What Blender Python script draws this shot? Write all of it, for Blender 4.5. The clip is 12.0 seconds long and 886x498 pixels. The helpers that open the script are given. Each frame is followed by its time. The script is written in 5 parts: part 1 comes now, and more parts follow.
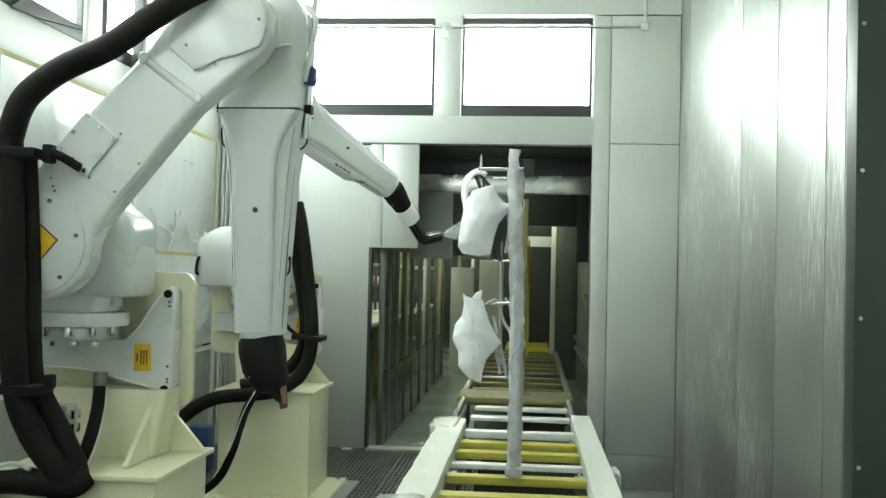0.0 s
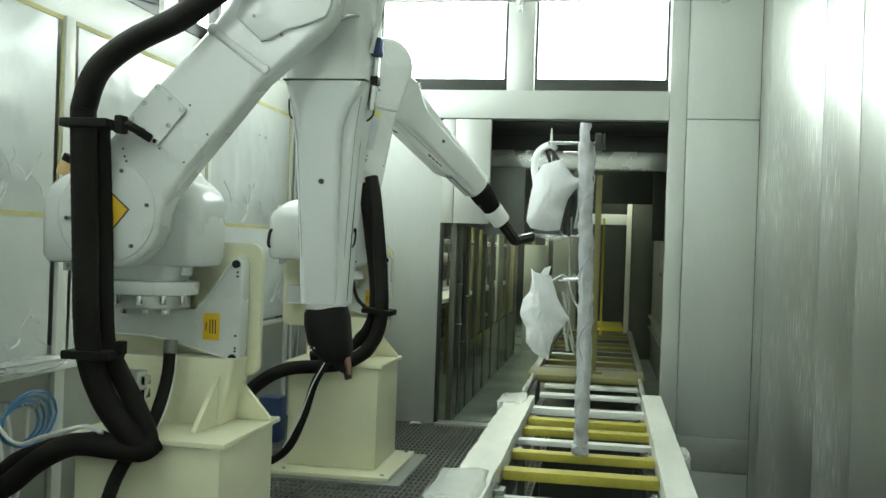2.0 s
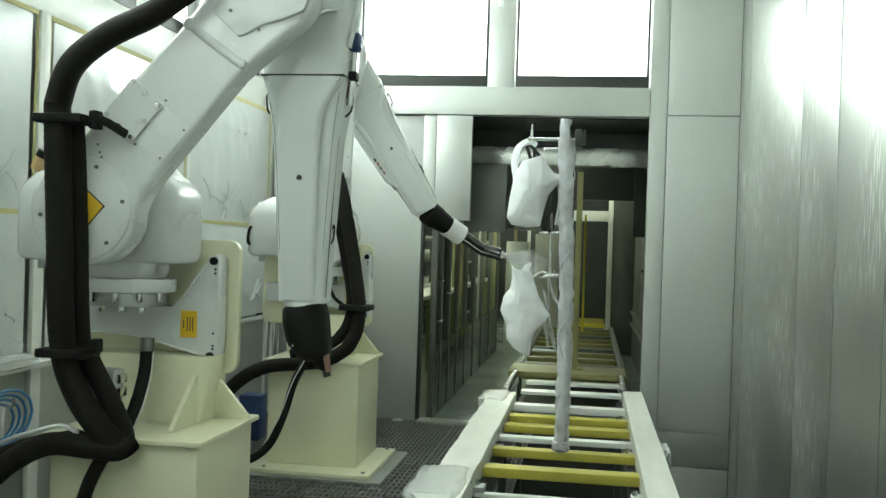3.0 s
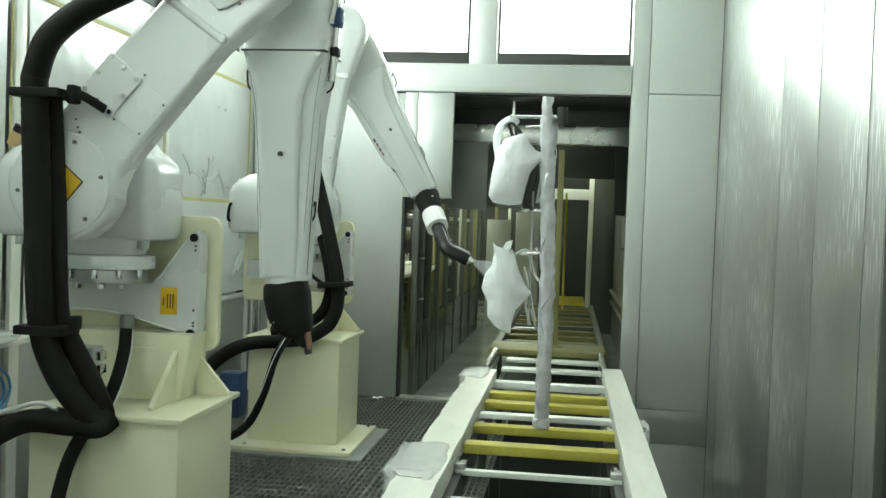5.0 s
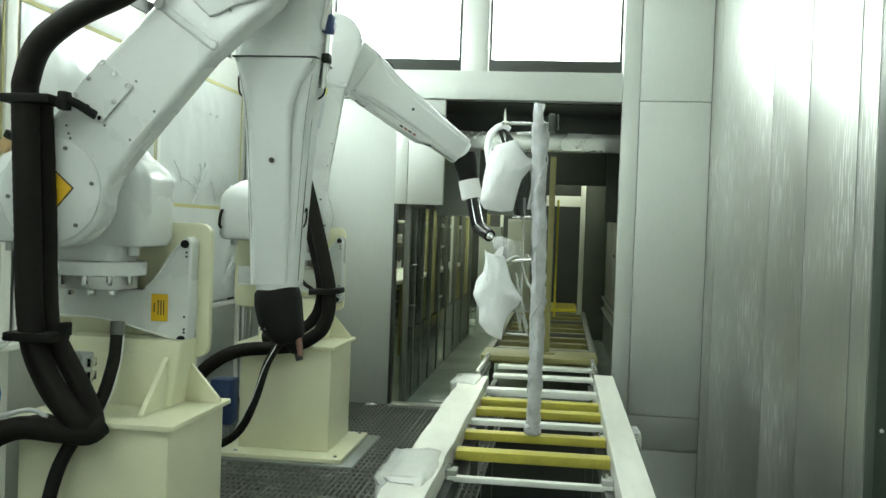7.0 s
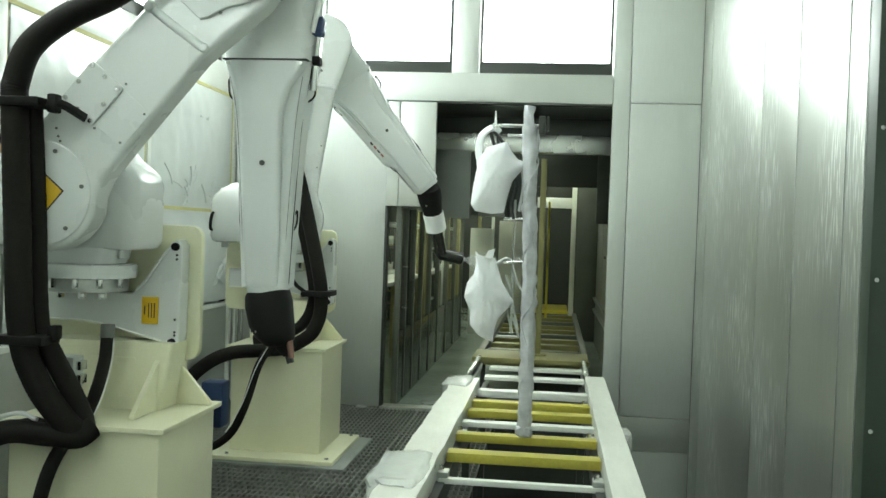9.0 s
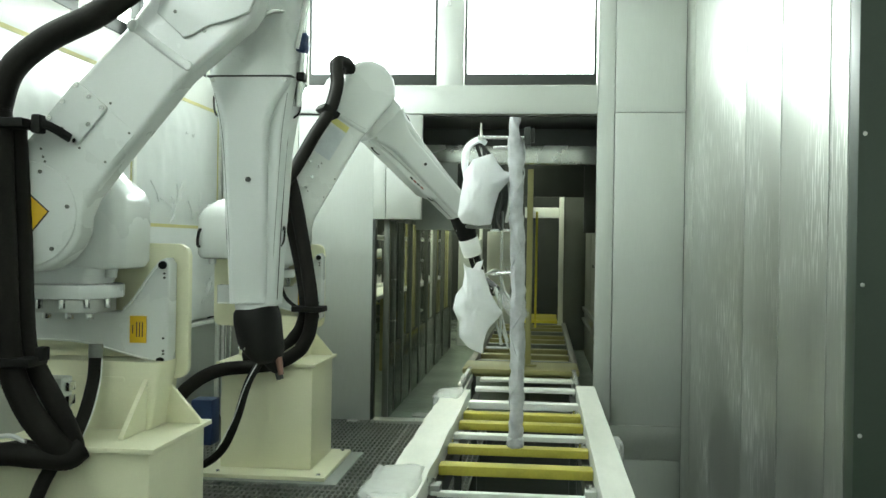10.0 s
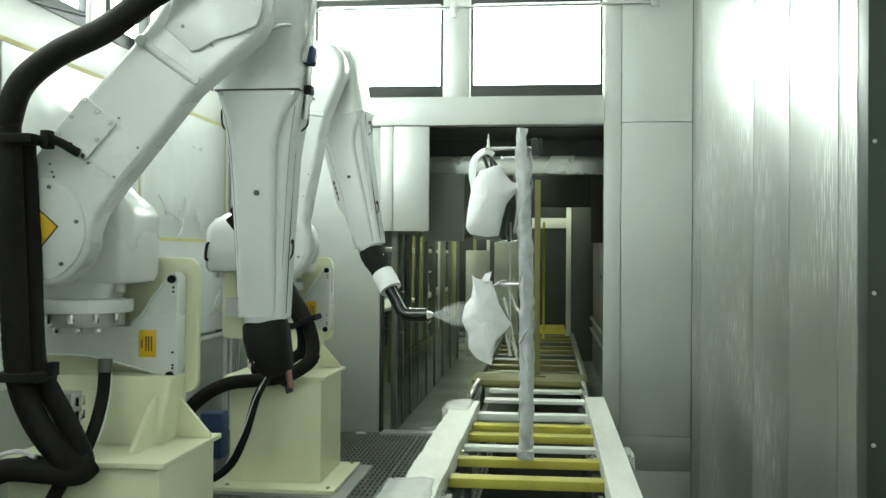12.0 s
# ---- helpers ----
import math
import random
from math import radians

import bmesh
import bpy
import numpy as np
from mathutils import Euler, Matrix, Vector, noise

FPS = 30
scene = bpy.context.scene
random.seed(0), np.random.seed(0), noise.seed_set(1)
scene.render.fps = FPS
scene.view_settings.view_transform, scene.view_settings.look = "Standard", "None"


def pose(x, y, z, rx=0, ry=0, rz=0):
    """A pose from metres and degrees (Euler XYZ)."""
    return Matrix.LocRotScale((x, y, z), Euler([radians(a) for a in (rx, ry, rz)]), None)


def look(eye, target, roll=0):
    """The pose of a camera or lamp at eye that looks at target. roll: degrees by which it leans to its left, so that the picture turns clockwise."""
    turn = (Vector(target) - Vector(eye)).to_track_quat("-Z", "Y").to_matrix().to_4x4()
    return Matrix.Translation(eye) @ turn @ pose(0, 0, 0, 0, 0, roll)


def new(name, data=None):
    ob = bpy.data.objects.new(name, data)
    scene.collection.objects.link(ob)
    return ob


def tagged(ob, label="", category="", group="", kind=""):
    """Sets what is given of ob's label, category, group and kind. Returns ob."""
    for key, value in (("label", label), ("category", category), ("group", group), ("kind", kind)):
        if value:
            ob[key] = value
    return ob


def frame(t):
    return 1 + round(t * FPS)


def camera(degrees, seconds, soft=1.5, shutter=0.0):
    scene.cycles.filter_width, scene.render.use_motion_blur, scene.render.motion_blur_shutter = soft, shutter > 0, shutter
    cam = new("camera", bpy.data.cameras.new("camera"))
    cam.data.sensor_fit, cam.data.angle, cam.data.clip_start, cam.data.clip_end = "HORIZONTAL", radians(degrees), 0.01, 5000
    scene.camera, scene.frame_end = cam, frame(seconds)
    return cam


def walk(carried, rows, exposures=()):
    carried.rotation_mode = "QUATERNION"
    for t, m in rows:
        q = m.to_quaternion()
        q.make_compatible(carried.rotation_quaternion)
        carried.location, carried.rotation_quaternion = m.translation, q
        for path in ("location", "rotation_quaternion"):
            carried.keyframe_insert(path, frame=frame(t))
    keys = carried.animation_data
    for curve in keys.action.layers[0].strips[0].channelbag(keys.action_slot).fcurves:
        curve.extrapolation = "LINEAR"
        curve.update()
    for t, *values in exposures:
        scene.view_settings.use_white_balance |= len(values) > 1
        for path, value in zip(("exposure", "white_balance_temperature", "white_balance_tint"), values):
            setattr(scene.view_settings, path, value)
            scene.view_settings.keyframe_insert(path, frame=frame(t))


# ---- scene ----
cam = camera(49.2, 12.0)

PATH = [
    (0, (0.209, -0.079, 1.728), (0.028, 1.912, 1.774), 1.3),
    (0.5, (0.244, -0.058, 1.723), (0.029, 1.93, 1.743), 1.4),
    (1, (0.255, -0.048, 1.719), (-0.026, 1.932, 1.721), 1.4),
    (1.5, (0.264, -0.037, 1.71), (-0.056, 1.937, 1.704), 1.4),
    (2, (0.255, -0.033, 1.708), (-0.081, 1.939, 1.704), 2.0),
    (2.5, (0.263, -0.031, 1.712), (-0.062, 1.943, 1.715), 2.2),
    (3, (0.268, -0.007, 1.706), (-0.033, 1.97, 1.697), 1.9),
    (5, (0.26, -0.001, 1.703), (0.001, 1.981, 1.65), 2.1),
    (5.5, (0.256, -0.006, 1.705), (0.006, 1.977, 1.655), 2.1),
    (6, (0.262, -0.011, 1.706), (0.013, 1.973, 1.669), 2.0),
    (6.5, (0.264, -0.006, 1.703), (0.017, 1.978, 1.671), 2.0),
    (7, (0.266, -0.004, 1.7), (0.022, 1.981, 1.662), 2.1),
    (9, (0.271, -0.01, 1.703), (0.044, 1.977, 1.669), 2.0),
    (9.5, (0.271, -0.01, 1.705), (0.048, 1.977, 1.681), 1.6),
    (10, (0.275, -0.014, 1.711), (0.071, 1.975, 1.701), 0.9),
    (10.5, (0.27, -0.02, 1.715), (0.086, 1.972, 1.729), 0.4),
    (11, (0.268, -0.021, 1.717), (0.08, 1.969, 1.747), 0.3),
    (11.5, (0.271, -0.02, 1.715), (0.067, 1.97, 1.744), 0.4),
    (12, (0.265, -0.008, 1.713), (0.047, 1.98, 1.726), 0.4),
]
walk(cam, [(t, look(e, g, r)) for t, e, g, r in PATH], [(0, 1.08), (0.8, 1.06), (2, 0.94), (3, 0.95), (5, 1.08), (7, 1.12), (11, 1.10), (12, 1.06)])

# ---- light ----
world = bpy.data.worlds.new("booth_air")
scene.world = world
world.use_nodes = True
world.node_tree.nodes["Background"].inputs[0].default_value = (0.60, 0.64, 0.58, 1)
world.node_tree.nodes["Background"].inputs[1].default_value = 0.02


# ---- materials ----
def surface(name, color, rough=0.5, metal=0.0, grain=60, vary=0.10, stain=2.5, bump=0.10, stretch=(1, 1, 1), rough_vary=0.03, coat=0.0, per_piece=0.0):
    m = bpy.data.materials.new(name)
    m.use_nodes = True
    n, link = m.node_tree.nodes, m.node_tree.links.new
    bsdf = n["Principled BSDF"]
    coord = n.new("ShaderNodeTexCoord")
    mapping = n.new("ShaderNodeMapping")
    mapping.inputs["Scale"].default_value = stretch
    link(coord.outputs["Object"], mapping.inputs["Vector"])
    large, small = n.new("ShaderNodeTexNoise"), n.new("ShaderNodeTexNoise")
    large.inputs["Scale"].default_value, large.inputs["Detail"].default_value = stain, 5
    small.inputs["Scale"].default_value, small.inputs["Detail"].default_value = grain, 6
    for tex in (large, small):
        link(mapping.outputs[0], tex.inputs["Vector"])
    total = n.new("ShaderNodeMath")
    total.operation = "MULTIPLY_ADD"
    link(small.outputs[0], total.inputs[0])
    total.inputs[1].default_value = 0.45
    link(large.outputs[0], total.inputs[2])
    ramp = n.new("ShaderNodeMapRange")
    ramp.inputs[1].default_value, ramp.inputs[2].default_value = 0.40, 1.05
    ramp.inputs[3].default_value, ramp.inputs[4].default_value = 1 - vary, 1 + vary
    link(total.outputs[0], ramp.inputs[0])
    tint = n.new("ShaderNodeVectorMath")
    tint.operation = "SCALE"
    tint.inputs[0].default_value = color
    link(ramp.outputs[0], tint.inputs["Scale"])
    out = tint.outputs[0]
    if per_piece:
        info, rng, again = n.new("ShaderNodeObjectInfo"), n.new("ShaderNodeMapRange"), n.new("ShaderNodeVectorMath")
        rng.inputs[3].default_value, rng.inputs[4].default_value = 1 - per_piece, 1 + per_piece
        link(info.outputs["Random"], rng.inputs[0])
        again.operation = "SCALE"
        link(out, again.inputs[0])
        link(rng.outputs[0], again.inputs["Scale"])
        out = again.outputs[0]
    link(out, bsdf.inputs["Base Color"])
    gloss = n.new("ShaderNodeMapRange")
    gloss.inputs[1].default_value, gloss.inputs[2].default_value = 0.3, 0.7
    gloss.inputs[3].default_value, gloss.inputs[4].default_value = max(0.03, rough - rough_vary), min(1, rough + rough_vary)
    link(large.outputs[0], gloss.inputs[0])
    link(gloss.outputs[0], bsdf.inputs["Roughness"])
    bsdf.inputs["Metallic"].default_value = metal
    bsdf.inputs["Coat Weight"].default_value = coat
    relief = n.new("ShaderNodeBump")
    relief.inputs["Strength"].default_value, relief.inputs["Distance"].default_value = bump, 0.004
    link(small.outputs[0], relief.inputs["Height"])
    link(relief.outputs[0], bsdf.inputs["Normal"])
    return m


def drip_steel(name, color, rough):
    """Brushed steel with pale dried runs of overspray, long in the vertical."""
    m = surface(name, color, rough, 1.0, 70, 0.14, 1.3, 0.08, (1, 1, 0.06), 0.035, per_piece=0.015)
    n, link = m.node_tree.nodes, m.node_tree.links.new
    bsdf = n["Principled BSDF"]
    coord, mapping, runs = n.new("ShaderNodeTexCoord"), n.new("ShaderNodeMapping"), n.new("ShaderNodeTexNoise")
    mapping.inputs["Scale"].default_value = (20, 20, 2.4)
    runs.inputs["Scale"].default_value, runs.inputs["Detail"].default_value = 2.2, 3
    link(coord.outputs["Object"], mapping.inputs[0])
    link(mapping.outputs[0], runs.inputs["Vector"])
    cut = n.new("ShaderNodeMapRange")
    cut.inputs[1].default_value, cut.inputs[2].default_value, cut.inputs[4].default_value = 0.51, 0.62, 0.80
    link(runs.outputs[0], cut.inputs[0])
    patch, edge, amount = n.new("ShaderNodeTexNoise"), n.new("ShaderNodeMapRange"), n.new("ShaderNodeMath")
    patch.inputs["Scale"].default_value, patch.inputs["Detail"].default_value = 1.1, 3
    link(coord.outputs["Object"], patch.inputs["Vector"])
    edge.inputs[1].default_value, edge.inputs[2].default_value = 0.42, 0.62
    link(patch.outputs[0], edge.inputs[0])
    amount.operation = "MULTIPLY"
    link(cut.outputs[0], amount.inputs[0])
    link(edge.outputs[0], amount.inputs[1])
    old = bsdf.inputs["Base Color"].links[0].from_socket
    mix = n.new("ShaderNodeMix")
    mix.data_type = "RGBA"
    link(amount.outputs[0], mix.inputs[0])
    link(old, mix.inputs[6])
    mix.inputs[7].default_value = (0.82, 0.84, 0.80, 1)
    link(mix.outputs[2], bsdf.inputs["Base Color"])
    less = n.new("ShaderNodeMapRange")
    less.inputs[2].default_value, less.inputs[3].default_value, less.inputs[4].default_value = 0.55, 0.90, 0.35
    link(amount.outputs[0], less.inputs[0])
    link(less.outputs[0], bsdf.inputs["Metallic"])
    return m


def glow(name, color, strength):
    m = bpy.data.materials.new(name)
    m.use_nodes = True
    b = m.node_tree.nodes["Principled BSDF"]
    b.inputs["Base Color"].default_value = (0.8, 0.8, 0.8, 1)
    b.inputs["Emission Color"].default_value = (*color, 1)
    b.inputs["Emission Strength"].default_value = strength
    return m


def see_through(name, color, rough, alpha, bump=0.3, grain=8.0):
    """Film, mist or tinted pane: part of the light goes straight through."""
    m = surface(name, color, rough, 0.0, grain, 0.08, 3.0, bump)
    m.node_tree.nodes["Principled BSDF"].inputs["Alpha"].default_value = alpha
    return m


PAINT = surface("robot_paint", (0.70, 0.725, 0.705), 0.27, 0, 120, 0.035, 2.0, 0.015, coat=0.25)
SLEEVE = surface("forearm_cover_paint", (0.70, 0.725, 0.71), 0.34, 0, 120, 0.04, 2.0, 0.02, coat=0.1)
CREAM = surface("cream_enamel", (0.80, 0.79, 0.57), 0.34, 0, 90, 0.06, 2.2, 0.03, coat=0.15)
STEEL = surface("brushed_stainless", (0.59, 0.615, 0.585), 0.60, 0.85, 80, 0.07, 1.6, 0.05, (1, 1, 0.07), rough_vary=0.04, per_piece=0.05)
STEEL_FLAT = surface("satin_stainless", (0.55, 0.57, 0.54), 0.42, 1.0, 90, 0.12, 1.2, 0.06, per_piece=0.06)
DRIPS = drip_steel("oversprayed_stainless", (0.47, 0.49, 0.45), 0.40)
PALE_STEEL = surface("pale_satin_steel", (0.64, 0.66, 0.63), 0.38, 0.75, 80, 0.05, 1.5, 0.03, rough_vary=0.03, per_piece=0.04)
BEAM_STEEL = surface("polished_beam_steel", (0.72, 0.74, 0.70), 0.24, 0.9, 60, 0.10, 2.5, 0.05, rough_vary=0.06)
WHITE_METAL = surface("white_coated_steel", (0.80, 0.82, 0.77), 0.35, 0, 80, 0.06, 1.5, 0.03)
BLACK_RUBBER = surface("black_rubber", (0.013, 0.013, 0.012), 0.6, 0, 150, 0.3, 6, 0.2)
HOSE = surface("corrugated_hose", (0.014, 0.013, 0.011), 0.62, 0, 90, 0.35, 5, 0.25)
BLACK_GLOSS = surface("black_gloss_plastic", (0.015, 0.015, 0.015), 0.22, 0, 80, 0.2, 4, 0.03)
WHITE_CLOTH = surface("white_cuff_cloth", (0.82, 0.83, 0.82), 0.8, 0, 60, 0.06, 5, 0.25)
FAIRING = surface("fresh_white_paint", (0.93, 0.945, 0.965), 0.5, 0, 38, 0.03, 5, 0.45)
YELLOW = surface("worn_yellow_paint", (0.46, 0.41, 0.06), 0.45, 0, 60, 0.22, 4, 0.06, per_piece=0.08)
LABEL_YELLOW = surface("yellow_label", (0.80, 0.50, 0.02), 0.4, 0, 60, 0.05, 4, 0.02)
PALE_LABEL = surface("faded_label", (0.62, 0.66, 0.68), 0.5, 0, 60, 0.10, 9, 0.02)
LEMON_LABEL = surface("lemon_label", (0.70, 0.66, 0.25), 0.5, 0, 60, 0.10, 9, 0.02)
DARK_INK = surface("dark_ink", (0.05, 0.04, 0.03), 0.5, 0, 60, 0.1, 4, 0.02)
RED_INK = surface("red_ink", (0.30, 0.07, 0.05), 0.5, 0, 60, 0.1, 4, 0.02)
TAPE = surface("masking_tape", (0.62, 0.58, 0.27), 0.6, 0, 60, 0.12, 6, 0.1)
FILM = surface("taped_plastic_film", (0.70, 0.73, 0.715), 0.30, 0.12, 9, 0.06, 2.2, 0.5, rough_vary=0.03)
WRAP = see_through("clear_wrap", (0.84, 0.86, 0.83), 0.25, 0.5, 0.6, 14)
POLE_WRAP = surface("grey_film_wrap", (0.52, 0.53, 0.55), 0.36, 0.10, 22, 0.35, 9, 0.8)
RAIL_FILM = surface("film_covered_board", (0.74, 0.75, 0.68), 0.36, 0, 30, 0.12, 5, 0.7, (1, 0.25, 1))
GRATE = surface("painted_grating", (0.24, 0.25, 0.225), 0.5, 0.6, 80, 0.25, 3, 0.1)
for rubber in (BLACK_RUBBER, HOSE):
    rubber.node_tree.nodes["Principled BSDF"].inputs["Specular IOR Level"].default_value = 0.12
DARK_FLOOR = surface("dark_pit", (0.30, 0.315, 0.285), 0.45, 0, 30, 0.3, 1.5, 0.1)
FLOOR_PLATE = surface("grey_floor_plate", (0.30, 0.32, 0.30), 0.35, 0.5, 60, 0.2, 1.5, 0.08)
WET_FLOOR = surface("wet_green_floor", (0.48, 0.56, 0.50), 0.08, 0.0, 14, 0.25, 1.0, 0.5, rough_vary=0.05)
TUNNEL_GREY = surface("dull_tunnel_steel", (0.24, 0.26, 0.24), 0.4, 0.5, 60, 0.18, 1.0, 0.05)
DARK_PLINTH = surface("dark_polished_plinth", (0.22, 0.24, 0.22), 0.18, 0.7, 60, 0.2, 1.0, 0.05)
# this olive also carries the yellow-green glow behind the glass
ROOM_GLOW_OLIVE = surface("olive_room_glow", (0.40, 0.39, 0.15), 0.5, 0, 40, 0.2, 0.8, 0.05)
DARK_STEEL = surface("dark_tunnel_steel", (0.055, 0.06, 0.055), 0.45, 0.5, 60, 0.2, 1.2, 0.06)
FRAME_STEEL = surface("frame_steel", (0.16, 0.17, 0.15), 0.4, 0.6, 60, 0.2, 1.2, 0.06)
GREY_PANEL = surface("grey_tunnel_panel", (0.52, 0.55, 0.51), 0.45, 0.4, 60, 0.15, 1.0, 0.05)
DOOR_GREEN = surface("dark_green_enamel", (0.030, 0.045, 0.032), 0.40, 0, 70, 0.15, 2, 0.05)
CEILING = surface("white_filter_cloth", (0.72, 0.74, 0.70), 0.9, 0, 60, 0.06, 2, 0.2)
OLIVE = surface("olive_painted_steel", (0.25, 0.235, 0.09), 0.5, 0, 60, 0.2, 3, 0.05)
BRIGHT_YELLOW = surface("bright_yellow_paint", (0.72, 0.62, 0.06), 0.45, 0, 60, 0.1, 3, 0.05)
CHROME = surface("bright_zinc", (0.70, 0.71, 0.70), 0.22, 1.0, 80, 0.1, 5, 0.05)
COPPER = surface("copper_nozzle", (0.38, 0.22, 0.18), 0.4, 1.0, 80, 0.1, 5, 0.05)
BLUE = surface("blue_plastic", (0.05, 0.22, 0.48), 0.35, 0, 60, 0.1, 4, 0.03)
NAVY = surface("navy_plastic", (0.03, 0.06, 0.16), 0.35, 0, 60, 0.1, 4, 0.03)
WHITE_TUBE = surface("white_plastic_tube", (0.75, 0.76, 0.74), 0.35, 0, 60, 0.05, 4, 0.03)
ORANGE_BAND = surface("tan_cap", (0.55, 0.38, 0.18), 0.5, 0, 60, 0.1, 4, 0.05)
PANE = see_through("tinted_pane", (0.06, 0.09, 0.06), 0.06, 0.12, 0.02, 2)
MIST = see_through("paint_mist", (0.88, 0.90, 0.90), 1.0, 0.11, 0.0, 9)
LIGHT_BOX = glow("light_box_diffuser", (0.885, 1.0, 0.95), 6.5)
# glow of the unseen tubes added behind the back wall
FILL_TUBE = glow("fill_tube_glow", (0.90, 1.0, 0.76), 62.0)


# ---- mesh tools ----
def box(x0, x1, y0, y1, z0, z1, bevel=0.004, bm=None):
    piece = bmesh.new()
    bmesh.ops.create_cube(piece, size=1, matrix=Matrix.LocRotScale(((x0 + x1) / 2, (y0 + y1) / 2, (z0 + z1) / 2), None, (x1 - x0, y1 - y0, z1 - z0)))
    if bevel:
        bmesh.ops.bevel(piece, geom=piece.edges[:], offset=bevel, segments=2, affect="EDGES", profile=0.6)
    return merged(piece, bm)


def merged(piece, bm):
    if bm is None:
        return piece
    me = bpy.data.meshes.new("merge")
    piece.to_mesh(me)
    piece.free()
    bm.from_mesh(me)
    bpy.data.meshes.remove(me)
    return bm


def turned(bm, m):
    bmesh.ops.transform(bm, matrix=m, verts=bm.verts)
    return bm


def prism(points, y0, y1, bevel=0.01, bm=None, segments=3):
    """An outline in x and z, given depth from y0 to y1."""
    piece = bmesh.new()
    face = piece.faces.new([piece.verts.new((x, y0, z)) for x, z in points])
    made = bmesh.ops.extrude_face_region(piece, geom=[face])
    bmesh.ops.translate(piece, vec=(0, y1 - y0, 0), verts=[v for v in made["geom"] if isinstance(v, bmesh.types.BMVert)])
    bmesh.ops.recalc_face_normals(piece, faces=piece.faces)
    if bevel:
        rims = [e for e in piece.edges if abs(e.verts[0].co.y - e.verts[1].co.y) < 1e-6]
        bmesh.ops.bevel(piece, geom=rims, offset=bevel, segments=segments, affect="EDGES", profile=0.6)
    return merged(piece, bm)


def cyl(a, b, r0, r1=None, n=20, bm=None, bevel=0.0):
    a, b, r1 = Vector(a), Vector(b), r0 if r1 is None else r1
    piece = bmesh.new()
    m = Matrix.Translation((a + b) / 2) @ (b - a).to_track_quat("Z", "Y").to_matrix().to_4x4()
    bmesh.ops.create_cone(piece, cap_ends=True, segments=n, radius1=r0, radius2=r1, depth=(b - a).length, matrix=m)
    if bevel:
        rims = [e for e in piece.edges if any(len(f.verts) > 4 for f in e.link_faces)]
        bmesh.ops.bevel(piece, geom=rims, offset=bevel, segments=2, affect="EDGES", profile=0.6)
    return merged(piece, bm)


def spline(points, per=8):
    p = [Vector(v) for v in points]
    p = [p[0] * 2 - p[1], *p, p[-1] * 2 - p[-2]]
    out = []
    for i in range(1, len(p) - 2):
        for k in range(per):
            t = k / per
            out.append(0.5 * (2 * p[i] + (p[i + 1] - p[i - 1]) * t + (2 * p[i - 1] - 5 * p[i] + 4 * p[i + 1] - p[i + 2]) * t * t + (3 * p[i] - p[i - 1] - 3 * p[i + 1] + p[i + 2]) * t ** 3))
    return out + [p[-2]]


def tube(points, r, n=12, per=8, rings=0.0, rough=0.0, bm=None, flat=1.0):
    """A tube along a smooth line; rings: depth of the corrugation; rough: how far the wrap stands off unevenly."""
    line = spline(points, per) if per > 1 else [Vector(v) for v in points]
    piece, last, up = bmesh.new(), None, None
    for i, c in enumerate(line):
        d = (line[min(i + 1, len(line) - 1)] - line[max(i - 1, 0)]).normalized()
        up = d.orthogonal().normalized() if up is None else (up - up.dot(d) * d).normalized()
        side, ring = d.cross(up), []
        for k in range(n):
            a = 2 * math.pi * k / n
            rr = r * (1 + (rings if i % 2 else -rings)) * (1 + rough * noise.noise(c * 14 + Vector((math.cos(a), math.sin(a), 0)) * 1.3))
            ring.append(piece.verts.new(c + rr * (math.cos(a) * up + math.sin(a) * side * flat)))
        if last:
            for k in range(n):
                piece.faces.new((last[k], last[(k + 1) % n], ring[(k + 1) % n], ring[k]))
        else:
            piece.faces.new(ring[::-1])
        last = ring
    piece.faces.new(last)
    bmesh.ops.recalc_face_normals(piece, faces=piece.faces)
    return merged(piece, bm)


def loft(sections, corner=0.35, bm=None, n=6):
    """Rounded cross-sections along x: (x, half depth in y, half width in z, shift in z)."""
    piece, last = bmesh.new(), None
    for x, hy, hz, dz in sections:
        ring, r = [], corner * min(hy, hz)
        for cy, cz, a0 in ((1, 1, 0), (-1, 1, 90), (-1, -1, 180), (1, -1, 270)):
            for k in range(n):
                a = radians(a0 + 90 * k / (n - 1))
                ring.append(piece.verts.new((x, cy * (hy - r) + r * math.cos(a), dz + cz * (hz - r) + r * math.sin(a))))
        if last:
            for k in range(len(ring)):
                piece.faces.new((last[k], last[(k + 1) % len(ring)], ring[(k + 1) % len(ring)], ring[k]))
        else:
            piece.faces.new(ring)
        last = ring
    piece.faces.new(last)
    bmesh.ops.recalc_face_normals(piece, faces=piece.faces)
    return merged(piece, bm)


def mesh_of(name, bm, material, angle=40):
    me = bpy.data.meshes.new(name)
    bm.to_mesh(me)
    bm.free()
    areas = [p.area for p in me.polygons]
    most = min(0.03, 0.11 * sum(areas))
    me.polygons.foreach_set("use_smooth", [a < most for a in areas])
    me.set_sharp_from_angle(angle=radians(angle))
    me.materials.append(material)
    return me


def part(name, bm, material, parent, label="", at=None):
    ob = new(name, mesh_of(name, bm, material))
    ob.parent = parent
    if at is not None:
        ob.matrix_basis = at
    return tagged(ob, label)


def solid(name, bm, material, label, category, group="", kind="", at=None):
    """A thing or a piece of the setting that is one mesh."""
    ob = new(name, mesh_of(name, bm, material))
    if at is not None:
        ob.matrix_basis = at
    return tagged(ob, label, category, group, kind)


def thing(name, place, label, category, group="", kind=""):
    ob = new(name)
    ob.empty_display_size = 0.1
    ob.matrix_basis = Matrix.Translation(place)
    return tagged(ob, label, category, group, kind)


